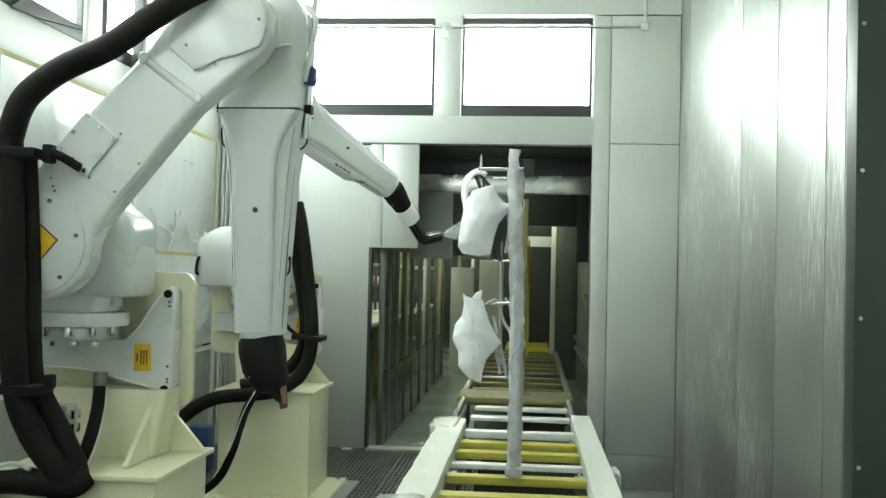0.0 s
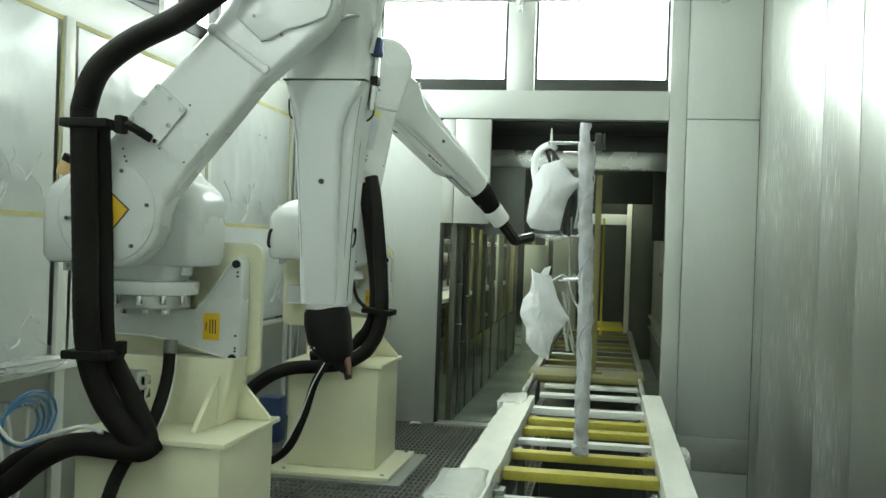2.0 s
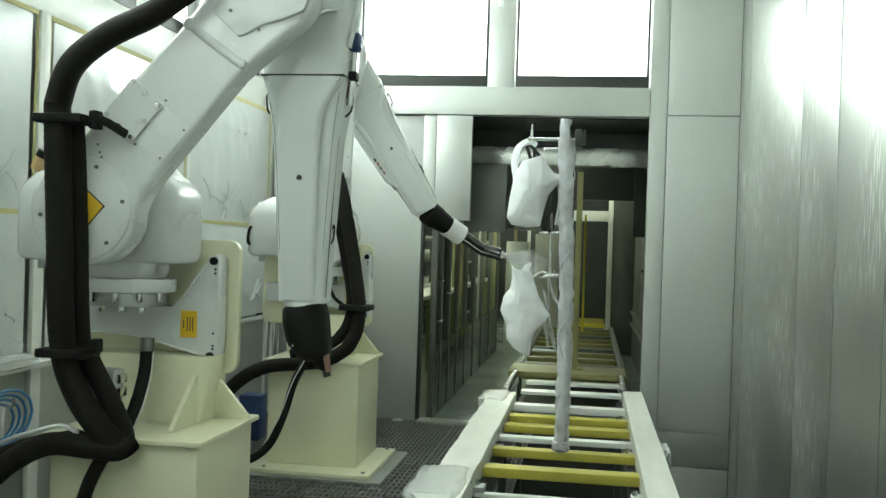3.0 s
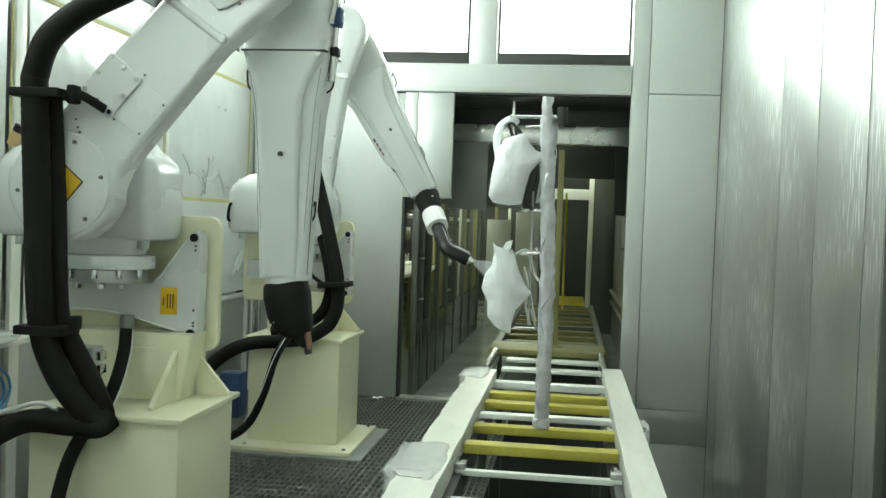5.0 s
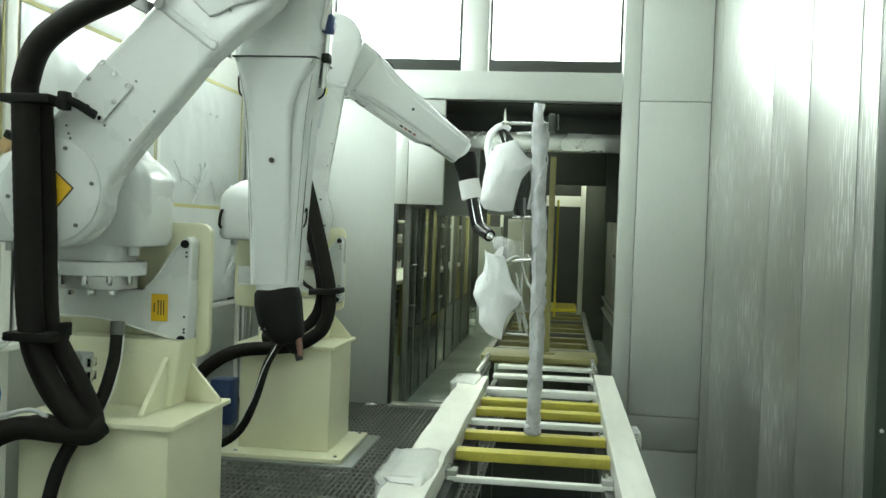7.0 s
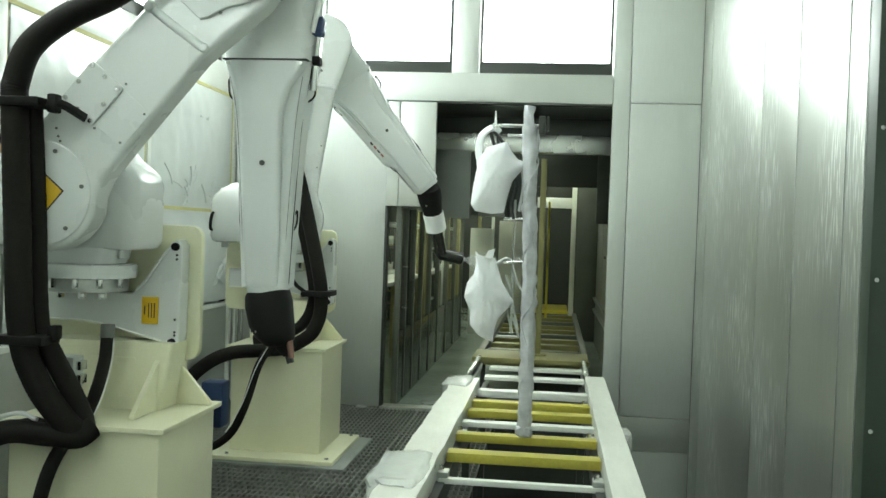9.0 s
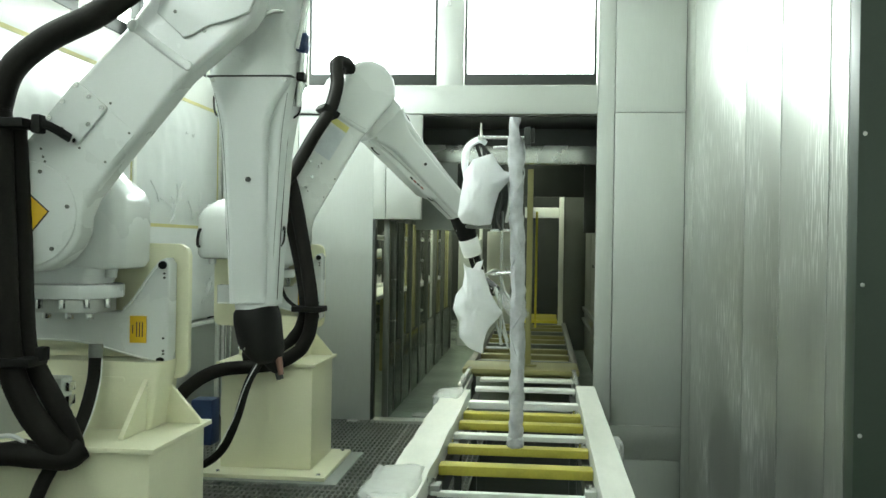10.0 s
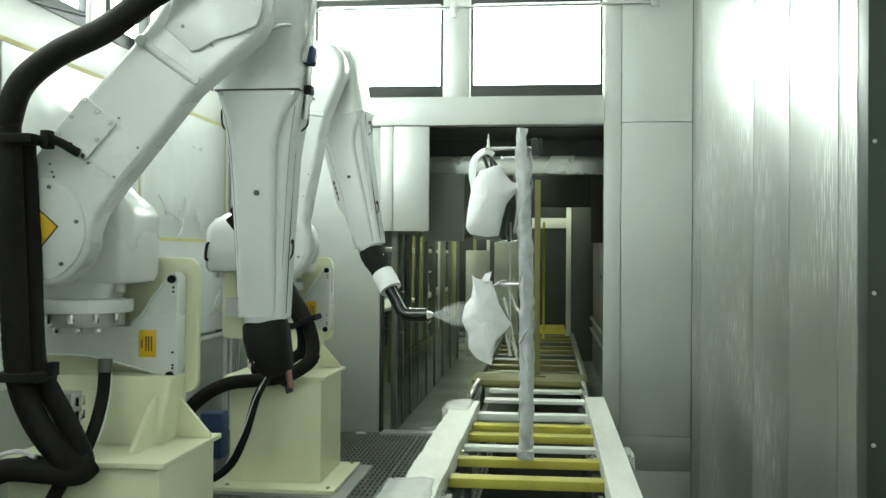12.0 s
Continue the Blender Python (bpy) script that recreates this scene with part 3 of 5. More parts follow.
part("side_board", board(-0.50, -0.295, 3.0, 7.92, 0.40, 0.518, 0.016), RAIL_FILM, conveyor, "side board under wrinkled clear film")
part("side_board", board(0.58, 0.735, 3.0, 8.32, 0.40, 0.518, 0.003), RAIL_FILM, conveyor, "pale side board")
for x0, x1 in ((-0.30, -0.25), (0.53, 0.578)):
    part("channel", box(x0, x1, 3.0, 8.5, 0.28, 0.40, 0.005), DARK_STEEL, conveyor, "dark steel channel")
RUNGS = ((4.55, WHITE_METAL, 0.03, 0.40, 0.05), (5.02, WHITE_METAL, 0.025, 0.42, 0.03), (5.44, YELLOW, 0.06, 0.47, 0.055), (5.95, YELLOW, 0.05, 0.47, 0.05), (6.36, WHITE_METAL, 0.045, 0.465, 0.035), (6.76, YELLOW, 0.06, 0.47, 0.05), (7.15, YELLOW, 0.06, 0.47, 0.05), (7.66, WHITE_METAL, 0.06, 0.47, 0.055), (8.42, WHITE_METAL, 0.08, 0.47, 0.03), (9.08, WHITE_METAL, 0.06, 0.46, 0.03), (9.45, STEEL_FLAT, 0.04, 0.42, 0.03))
for y, material, half, z, deep in RUNGS:
    part("rung", box(-0.285, 0.575, y - half, y + half, z - deep, z, 0.006), material, conveyor, "yellow painted rung" if material == YELLOW else "pale steel rung")
part("apron", box(-0.50, 0.66, 9.62, 10.30, 0.42, 0.475, 0.01), OLIVE, conveyor, "olive yellow apron plate")
for x in (-0.42, 0.60):
    part("chain_guide", box(x - 0.03, x + 0.03, 8.5, 9.6, 0.36, 0.42, 0.005), STEEL_FLAT, conveyor)
    for k in range(10):
        part("chain_link", box(x - 0.02, x + 0.02, 8.42 + k * 0.12, 8.49 + k * 0.12, 0.421, 0.50, 0.008), CHROME, conveyor)
for k in range(9):
    y = 10.75 + 0.62 * k
    part("rung", box(-0.42, 0.62, y - 0.05, y + 0.05, 0.38, 0.43, 0.006), OLIVE if k % 3 else FRAME_STEEL, conveyor)
for x in (-0.47, 0.64):
    part("far_rail", box(x - 0.035, x + 0.035, 10.32, 16.6, 0.36, 0.45, 0.006), FRAME_STEEL, conveyor)
part("drip_pan", box(-0.43, 0.60, 10.34, 16.6, 0.30, 0.355, 0.006), OLIVE, conveyor, "dull olive drip pan")
for x in (-0.275, 0.555):
    for y in (3.4, 5.0, 6.6, 8.2):
        part("leg", box(x - 0.025, x + 0.025, y - 0.03, y + 0.03, -1.2, 0.28, 0.004), DARK_STEEL, conveyor)
for x in (-0.45, 0.62):
    for y in (10.6, 12.6, 14.6, 16.2):
        part("leg", box(x - 0.025, x + 0.025, y - 0.03, y + 0.03, -0.02, 0.36, 0.004), DARK_STEEL, conveyor)
for y in (5.05, 6.1, 7.3):
    for x in (-0.265, 0.545):
        part("bracket", box(x - 0.03, x + 0.03, y - 0.05, y + 0.05, 0.401, 0.45, 0.006), STEEL_FLAT, conveyor)
        part("bolt", cyl((x - 0.01, y, 0.45), (x - 0.01, y, 0.475), 0.014, n=8), CHROME, conveyor)
part("far_apron", box(-0.2, 0.55, 16.65, 18.2, 0.38, 0.43, 0.006), BRIGHT_YELLOW, conveyor, "bright yellow far plate")


def crumple(x0, x1, y0, y1, z0, z1, seed, square=0.55):
    bm = bmesh.new()
    bmesh.ops.create_icosphere(bm, subdivisions=4, radius=1)
    for v in bm.verts:
        c = v.co.copy()
        c = Vector([math.copysign(abs(k) ** square, k) for k in c])
        c *= 1 + 0.16 * noise.noise(c * 2.3 + Vector((seed, 0, 0))) + 0.07 * abs(noise.noise(c * 6 + Vector((0, seed, 0))))
        v.co = Vector(((x0 + x1) / 2 + c.x * (x1 - x0) / 2, (y0 + y1) / 2 + c.y * (y1 - y0) / 2, (z0 + z1) / 2 + c.z * (z1 - z0) / 2))
    return bm


solid("film_wrap", crumple(-0.575, -0.31, 4.40, 5.15, 0.31, 0.536, 1, 0.3), WRAP, "bunched clear film over the conveyor side board", "plastic film", "film wraps")
solid("film_wrap", crumple(-0.555, -0.34, 7.45, 7.95, 0.38, 0.536, 5, 0.3), WRAP, "bunched clear film at the end of the side board", "plastic film", "film wraps")
solid("film_wrap", crumple(0.72, 0.80, 6.0, 6.3, 0.36, 0.50, 8), WRAP, "small knot of clear film on the side board", "plastic film", "film wraps")
# pale scrap placed where the wet floor has a bright reflection
solid("film_scrap", crumple(-1.0, -0.82, 9.5, 9.7, -0.019, 0.008, 12), WRAP, "pale film scrap standing in for a bright reflection on the wet tunnel floor", "plastic film")
solid("film_scrap", crumple(-1.55, -1.45, 9.03, 9.12, 0.0, 0.025, 9), WRAP, "scrap of clear film on the grating", "plastic film")

# ---- the rack with the two painted fairings ----
carrier = thing("part_carrier", (0.125, 5.92, 0.472), "film-wrapped carrier pole standing on a yellow rung", "carrier pole")
part("pole", tube([(0.005, 0, 0.05), (0.01, 0.0, 0.5), (0.005, 0.005, 1.0), (-0.012, 0.0, 1.5), (-0.025, 0, 1.9)], 0.043, 14, 14, 0, 0.42), POLE_WRAP, carrier, "pole wrapped in grey film")
part("pole_tip", tube([(-0.025, 0, 1.88), (-0.033, 0, 1.96), (-0.03, 0, 2.02)], 0.033, 12, 6, 0, 0.4), POLE_WRAP, carrier)
for start, turns, way in ((0.0, 4.5, 1), (2.6, 2.5, -1)):
    part("wrap_fold", tube([(0.005 - 0.03 * max(0, k / 60 - 0.5) + 0.041 * math.cos(start + way * 2 * math.pi * turns * k / 60), 0.041 * math.sin(start + way * 2 * math.pi * turns * k / 60), 0.08 + 1.80 * k / 60) for k in range(61)], 0.006, 6, 2, 0, 0.9), POLE_WRAP, carrier, "twisted fold of the film wrap")
part("foot", crumple(-0.045, 0.055, -0.05, 0.05, 0, 0.07, 3), POLE_WRAP, carrier)
part("bar", cyl((-0.255, 0.03, 1.90), (0.05, 0.03, 1.90), 0.011, n=10), CHROME, carrier)
part("bar", cyl((-0.16, 0.05, 1.842), (-0.03, 0.03, 1.842), 0.009, n=10), CHROME, carrier)
part("bar", cyl((-0.16, 0.08, 1.06), (-0.02, 0.03, 1.07), 0.012, n=10), CHROME, carrier)
part("bar", cyl((-0.17, 0.08, 1.33), (-0.02, 0.03, 1.33), 0.009, n=10), CHROME, carrier)
part("spike", cyl((-0.236, 0.03, 1.88), (-0.236, 0.03, 1.99), 0.012, 0.004, n=10), WHITE_METAL, carrier)
part("clamp", box(0.03, 0.07, -0.02, 0.06, 1.85, 1.96, 0.006), DARK_STEEL, carrier, "dark clamp")
part("clamp", box(0.078, 0.092, 0.0, 0.05, 1.87, 1.96, 0.004), DARK_STEEL, carrier, "dark clamp")
for a, b in (((-0.10, 0.08, 1.45), (-0.10, 0.08, 0.62)), ((-0.07, 0.06, 1.10), (0.0, 0.03, 0.98)), ((-0.19, 0.09, 1.0), (-0.09, 0.08, 0.62)), ((-0.09, 0.08, 0.72), (-0.05, 0.07, 0.60)), ((-0.19, 0.09, 0.60), (-0.05, 0.08, 0.60)), ((-0.14, 0.09, 0.98), (-0.055, 0.08, 0.64))):
    part("rod", cyl(a, b, 0.008, n=8), STEEL_FLAT, carrier)


def shell(outline, bulge, lean, seed):
    """A domed moulding: a closed outline in x and z, swelling towards the viewer, open behind."""
    n, rings = 72, 18
    soft = spline([(x, 0, z) for x, z in outline + outline[:1]], 8)[:-1]
    ring_of = [Vector((x, 0, z)) for x, z in outline + outline[:1]]
    hard = [ring_of[i].lerp(ring_of[i + 1], k / 8) for i in range(len(outline)) for k in range(8)]
    loop = [(a.lerp(b, 0.88).x, a.lerp(b, 0.88).z) for a, b in zip(soft, hard)]
    cx, cz = sum(p[0] for p in loop) / len(loop), sum(p[1] for p in loop) / len(loop)
    bm, last = bmesh.new(), None
    for r in range(rings + 1):
        f = 1 - r / rings
        ring, m = [], len(loop)
        for _ in range(2 * r):
            loop = [((loop[k - 1][0] + 2 * loop[k][0] + loop[(k + 1) % m][0]) / 4, (loop[k - 1][1] + 2 * loop[k][1] + loop[(k + 1) % m][1]) / 4) for k in range(m)]
        for x, z in loop:
            px, pz = cx + (x - cx) * f, cz + (z - cz) * f
            depth = bulge * (1 - f ** 2.4) + lean * (px - cx) + 0.012 * noise.noise((px * 6, pz * 6, seed)) + 0.010 * abs(noise.noise((px * 5 + pz * 9, seed, 2))) + 0.005 * noise.noise((px * 17, pz * 17, seed)) + 0.006 * abs(noise.noise((px * 30, pz * 16, seed)))
            ring.append(bm.verts.new((px, -depth, pz)))
        if last:
            for k in range(len(ring)):
                bm.faces.new((last[k], last[(k + 1) % len(ring)], ring[(k + 1) % len(ring)], ring[k]))
        last = ring
    bmesh.ops.remove_doubles(bm, verts=bm.verts, dist=0.0006)
    bmesh.ops.recalc_face_normals(bm, faces=bm.faces)
    made = bmesh.ops.extrude_edge_only(bm, edges=[e for e in bm.edges if e.is_boundary])
    for v in [g for g in made["geom"] if isinstance(g, bmesh.types.BMVert)]:
        v.co.y += 0.10
        v.co.x += (cx - v.co.x) * 0.12
        v.co.z += (cz - v.co.z) * 0.10
    bmesh.ops.solidify(bm, geom=bm.faces[:], thickness=0.005)
    return bm


upper = thing("upper_fairing", (0, 5.95, 0), "freshly sprayed white moulded fairing hung on the carrier", "fairing", "fairings on the carrier")
part("cowl", shell([(-0.16, 2.235), (-0.10, 2.255), (-0.04, 2.275), (-0.01, 2.22), (0.033, 2.17), (0.097, 2.148), (0.04, 2.08), (0.003, 2.03), (-0.021, 1.944), (-0.042, 1.838), (-0.12, 1.828), (-0.215, 1.842), (-0.245, 1.886), (-0.232, 2.007), (-0.207, 2.15)], 0.075, -0.2, 1), FAIRING, upper)
part("hoop", tube([(-0.195, 0.0, 2.12), (-0.212, 0.02, 2.22), (-0.20, 0.03, 2.30), (-0.165, 0.04, 2.345), (-0.12, 0.05, 2.362), (-0.085, 0.06, 2.34)], 0.017, 10, 8, 0, 0.25, flat=1.7), FAIRING, upper, "white hoop of the fairing")
for a, b in (((-0.15, 2.35), (-0.11, 2.24)), ((-0.125, 2.35), (-0.06, 2.27)), ((-0.10, 2.345), (-0.09, 2.25))):
    part("spring_rod", cyl((a[0], 0.05, a[1]), (b[0], 0.04, b[1]), 0.011, n=8), DARK_STEEL, upper, "dark rod in the hoop")
part("inner_shell", prism([(0.088, 2.135), (0.03, 2.06), (-0.005, 1.99), (-0.03, 1.86), (-0.02, 1.80), (0.03, 1.79), (0.055, 1.86), (0.07, 1.97), (0.10, 2.06)], 0.05, 0.075, 0.008), DARK_STEEL, upper, "dark inner shell")
part("rib", tube([(-0.02, 0.02, 2.12), (0.03, 0.03, 2.02), (0.0, 0.03, 1.88), (0.02, 0.02, 1.80)], 0.012, 8, 8), DARK_STEEL, upper, "dark rear rib")
part("rib", tube([(0.06, 0.05, 2.12), (0.07, 0.05, 2.0), (0.05, 0.05, 1.85)], 0.010, 8, 8), STEEL_FLAT, upper)
# the white cowl's bottom is in shade; a grey bar paints that
part("underside", box(-0.20, -0.04, 0.0, 0.11, 1.812, 1.836, 0.010), FRAME_STEEL, upper, "grey bar painting the shaded bottom of the fairing")
lower = thing("lower_fairing", (0, 5.95, 0), "freshly sprayed white curved side fairing with a tab", "fairing", "fairings on the carrier")
part("cowl", shell([(-0.208, 1.598), (-0.185, 1.575), (-0.15, 1.565), (-0.084, 1.556), (-0.045, 1.427), (0.0, 1.345), (0.037, 1.293), (-0.01, 1.235), (-0.054, 1.186), (-0.075, 1.11), (-0.084, 1.04), (-0.12, 1.05), (-0.171, 1.077), (-0.225, 1.143), (-0.228, 1.229), (-0.266, 1.314), (-0.251, 1.401), (-0.211, 1.455), (-0.20, 1.53)], 0.05, -0.2, 7), FAIRING, lower)
part("tab", prism([(-0.15, 1.56), (-0.10, 1.55), (-0.085, 1.617), (-0.125, 1.602)], -0.03, 0.0, 0.006), FAIRING, lower, "white tab")
part("rib", tube([(-0.08, 0.02, 1.52), (0.0, 0.04, 1.55), (0.05, 0.05, 1.42), (0.09, 0.04, 1.36)], 0.010, 8, 8), STEEL_FLAT, lower)

mast = thing("carrier_mast", (0.145, 10.0, 0.476), "olive steel mast of the next carrier in the tunnel", "mast")
part("mast_tube", box(-0.03, 0.03, -0.03, 0.03, 0.0, 2.02, 0.006), OLIVE, mast)
part("base_plate", box(-0.09, 0.09, -0.09, 0.09, -0.001, 0.015, 0.003), OLIVE, mast)

# ---- robot pedestals ----
def bolt(parent, x, y, z, r=0.011, axis="y", material=None):
    d = {"y": Vector((0, -0.010, 0)), "z": Vector((0, 0, 0.010)), "x": Vector((0.010, 0, 0))}[axis]
    p = Vector((x, y, z))
    part("bolt", cyl(p, p + d, r, r * 0.9, n=8), material or CHROME, parent)


def pedestal(m, label):
    ob = thing("robot_pedestal", (0, 0, 0), label, "robot pedestal", "robot pedestals")
    part("column", box(-0.39, 0.295, -0.345, 0.335, 0.03, 0.783, 0.012), CREAM, ob)
    part("base_plate", box(-0.54, 0.44, -0.55, 0.42, 0.0, 0.030, 0.006), CREAM, ob)
    part("top_plate", box(-0.42, 0.325, -0.375, 0.36, 0.784, 0.808, 0.006), CREAM, ob)
    part("neck", loft([(0.809, 0.16, 0.26, 0.0), (1.12, 0.12, 0.30, 0.0)], 0.2), CREAM, ob, at=Matrix(((0, 0, 1, -0.12), (0, 1, 0, 0.18), (1, 0, 0, 0), (0, 0, 0, 1))))
    part("gusset", turned(prism([(-0.20, 0.809), (0.13, 0.809), (0.02, 1.05), (-0.20, 1.05)], -0.012, 0.012, 0.003), pose(-0.02, 0.06, 0, 0, 0, 0)), CREAM, ob)
    part("gusset", turned(prism([(-0.02, 0.809), (-0.30, 0.809), (-0.30, 0.82), (-0.02, 1.05)], -0.012, 0.012, 0.003), pose(0.11, 0.08, 0, 0, 0, 90)), CREAM, ob)
    part("gusset", prism([(0.06, 0.809), (0.315, 0.809), (0.315, 0.825), (0.16, 1.0), (0.06, 1.03)], 0.22, 0.246, 0.003), CREAM, ob)
    part("mount_plate", prism(rounded(-0.66, 0.237, 1.02, 1.68, 0.06), 0.25, 0.295, 0.005), CREAM, ob, "cream upright mounting plate")
    for x in (-0.36, 0.38):
        for y in (-0.48, 0.36):
            bolt(ob, x, y, 0.031, 0.016, "z")
    ob.matrix_basis = m
    return ob


def rounded(x0, x1, z0, z1, r, n=5):
    out = []
    for cx, cz, a0 in ((x1 - r, z1 - r, 0), (x0 + r, z1 - r, 90), (x0 + r, z0 + r, 180), (x1 - r, z0 + r, 270)):
        for k in range(n):
            a = radians(a0 + 90 * k / (n - 1))
            out.append((cx + r * math.cos(a), cz + r * math.sin(a)))
    return out


STEP = 2.95
for k in range(2):
    pedestal(pose(-1.675, 4.31 + STEP * k, 0.013), "cream enamelled steel robot pedestal with gussets")
    solid("floor_pad", box(-2.18, -1.14, 3.70 + STEP * k, 4.78 + STEP * k, -0.03, 0.012, 0.003), FLOOR_PLATE, "grey steel pad under the pedestal", "floor pad", "floor pads", "structure")

# ---- robots ----
J2, L1, L2, SIDE = Vector((-0.026, -0.25, 1.814)), 1.261, 1.383, 0.25
WRIST_L, FAR_WRIST = 0.25, 0.381
FAR_UPPER, FAR_LOWER = 1.326, 1.343
FAR_SHOULDER = Vector((0.164, -0.25, 1.77))


def chain(yaw, lift, reach, w, roll, upper=L1, lower=L2, joint=J2, wrist=WRIST_L):
    """Poses of the moving parts in the robot's space; w: where the wrist points, roll: turn of the bent gun about it."""
    spin = Matrix.Rotation(radians(yaw), 4, "Z")
    arm = Matrix.Translation(joint) @ spin @ Matrix.Rotation(-radians(lift), 4, "Y")
    elbow = arm @ Vector((upper, 0, 0))
    centre = elbow + spin.to_3x3() @ Vector((0, SIDE, 0))
    fore = Matrix.Translation(centre) @ spin @ Matrix.Rotation(-radians(reach), 4, "Y")
    end = fore @ Vector((lower, 0, 0))
    side = Vector((0, 0, 1)).cross(w).normalized()
    wm = Matrix((w, side, w.cross(side))).transposed().to_4x4()
    wm.translation = end
    u = (Vector((1, 0, 0)) - w.x * w).normalized()
    bend = math.cos(radians(roll)) * u + math.sin(radians(roll)) * w.cross(u)
    gm = Matrix((w, bend.cross(w), bend)).transposed().to_4x4()
    gm.translation = end + w * wrist
    return arm, fore, wm, gm


def arm_outline(L1):
    out = []
    for k in range(13):
        a = radians(115 + 175 * k / 12)
        out.append((0.255 * math.cos(a), 0.255 * math.sin(a)))
    out += [(0.15, -0.195), (0.23, -0.168), (0.42, -0.162), (L1 - 0.36, -0.155)]
    for k in range(13):
        a = radians(-110 + 220 * k / 12)
        out.append((L1 + 0.215 * math.cos(a), 0.215 * math.sin(a)))
    return out + [(L1 - 0.36, 0.185), (0.42, 0.208), (0.18, 0.215)]


def elbow_plate(arm, L1):
    cap = [(L1 + 0.20 * math.cos(radians(a)), 0.20 * math.sin(radians(a))) for a in range(-80, 136, 15)] + [(L1 - 0.225, 0.11), (L1 - 0.231, -0.045), (L1 - 0.20, -0.068), (L1 - 0.118, -0.10), (L1 - 0.06, -0.145)]
    plate = part("elbow_cover", prism(cap, -0.142, -0.119, 0.006), PAINT, arm, "rounded elbow cover plate")
    for x, z in ((L1 + 0.12, -0.12), (L1 - 0.17, 0.05), (L1 - 0.15, -0.10), (L1 + 0.14, 0.10)):
        part("screw", cyl((x, -0.141, z), (x, -0.1455, z), 0.008, n=10), FRAME_STEEL, plate)


def robot(place, label, L1, L2):
    ob = thing("painting_robot", place, label, "industrial robot", "painting robots")
    base = part("base", prism([(-0.41, 1.215), (-0.10, 1.217), (0.05, 1.20), (0.20, 1.165), (0.33, 1.135), (0.40, 1.10), (0.432, 1.12), (0.435, 1.595), (0.415, 1.625), (0.385, 1.612), (0.25, 1.405), (0.19, 1.362), (-0.41, 1.362)], 0.10, 0.205, 0.012), PAINT, ob, "white cast robot base with a label")
    for x, z in ((0.405, 1.59), (0.398, 1.13)):
        part("bolt", cyl((x, 0.102, z), (x, 0.082, z), 0.020, n=12, bevel=0.004), BLACK_RUBBER, base, "black bolt head")
    for x, z in ((0.412, 1.55), (0.412, 1.53), (0.41, 1.24), (0.41, 1.18), (0.41, 1.165)):
        part("screw", cyl((x, 0.102, z), (x, 0.095, z), 0.006, n=8), DARK_STEEL, base)
    part("warning_label", box(0.245, 0.327, 0.093, 0.0985, 1.215, 1.345, 0.001), LABEL_YELLOW, base, "yellow warning label with dark bars")
    for x, h in ((0.258, 0.02), (0.278, 0.035), (0.292, 0.035), (0.306, 0.035)):
        part("print_bar", box(x, x + 0.005, 0.091, 0.0945, 1.28 - h, 1.28 + h, 0), DARK_INK, base)
    part("edge_bead", tube([(0.21, 0.099, 1.375), (0.26, 0.099, 1.425), (0.33, 0.099, 1.53), (0.39, 0.099, 1.605)], 0.006, 8, 4), WHITE_METAL, base, "bright cast edge")
    part("edge_bead", tube([(-0.40, 0.099, 1.219), (-0.10, 0.099, 1.22), (0.05, 0.099, 1.204), (0.20, 0.099, 1.169), (0.34, 0.099, 1.137)], 0.005, 8, 4), WHITE_METAL, base, "bright cast edge")
    for x in (-0.20, -0.11, 0.0, 0.10):
        part("clamp_block", box(x - 0.035, x + 0.035, -0.05, 0.09, 1.363, 1.42, 0.006), PAINT, base)
        part("clamp_bolt", cyl((x, -0.02, 1.363), (x, -0.02, 1.333), 0.02, n=8, bevel=0.003), CHROME, base)
    turret = part("turret", cyl((0, 0, 1.435), (0, 0, 1.50), 0.238, 0.238, 40, bevel=0.012), PAINT, ob, "white swivelling turret of the robot")
    part("ring", cyl((0, 0, 1.372), (0, 0, 1.433), 0.20, 0.20, 36, bevel=0.006), STEEL_FLAT, turret, "bare turntable ring")
    part("yoke", loft([(1.502, 0.13, 0.19, -0.02), (1.66, 0.15, 0.25, -0.03), (1.86, 0.15, 0.27, -0.05), (2.0, 0.12, 0.2, -0.05)], 0.5), PAINT, turret, at=Matrix(((0, 0, 1, 0), (0, 1, 0, 0), (1, 0, 0, 0), (0, 0, 0, 1))))
    for c, inward in ((-0.33, 1), (0.152, -1)):
        part("motor_cover", loft([(1.572, 0.135, 0.125, c), (1.58, 0.165, 0.148, c), (1.61, 0.185, 0.162, c), (1.76, 0.188, 0.164, c), (1.885, 0.188, 0.163, c), (1.935, 0.178, 0.15, c + 0.012 * inward), (1.985, 0.15, 0.122, c + 0.035 * inward), (2.025, 0.10, 0.085, c + 0.06 * inward), (2.04, 0.05, 0.045, c + 0.07 * inward)], 0.42), PAINT, turret, "smooth white motor cover", at=Matrix(((0, 0, 1, 0), (0, 1, 0, 0.02), (1, 0, 0, 0), (0, 0, 0, 1))))
    part("gearbox", cyl((0.02, -0.16, 1.835), (0.02, 0.10, 1.835), 0.265, 0.275, 40, bevel=0.035), PAINT, turret, "round white gearbox behind the arm")
    for x in (-0.40, 0.05, 0.21):
        part("stud", cyl((x, -0.04, 1.53), (x, -0.04, 1.60), 0.028, n=10, bevel=0.004), PAINT, turret)
    joint = FAR_SHOULDER if place[1] > 6 else J2
    for k in range(6):
        a = radians(202 + 28 * k)
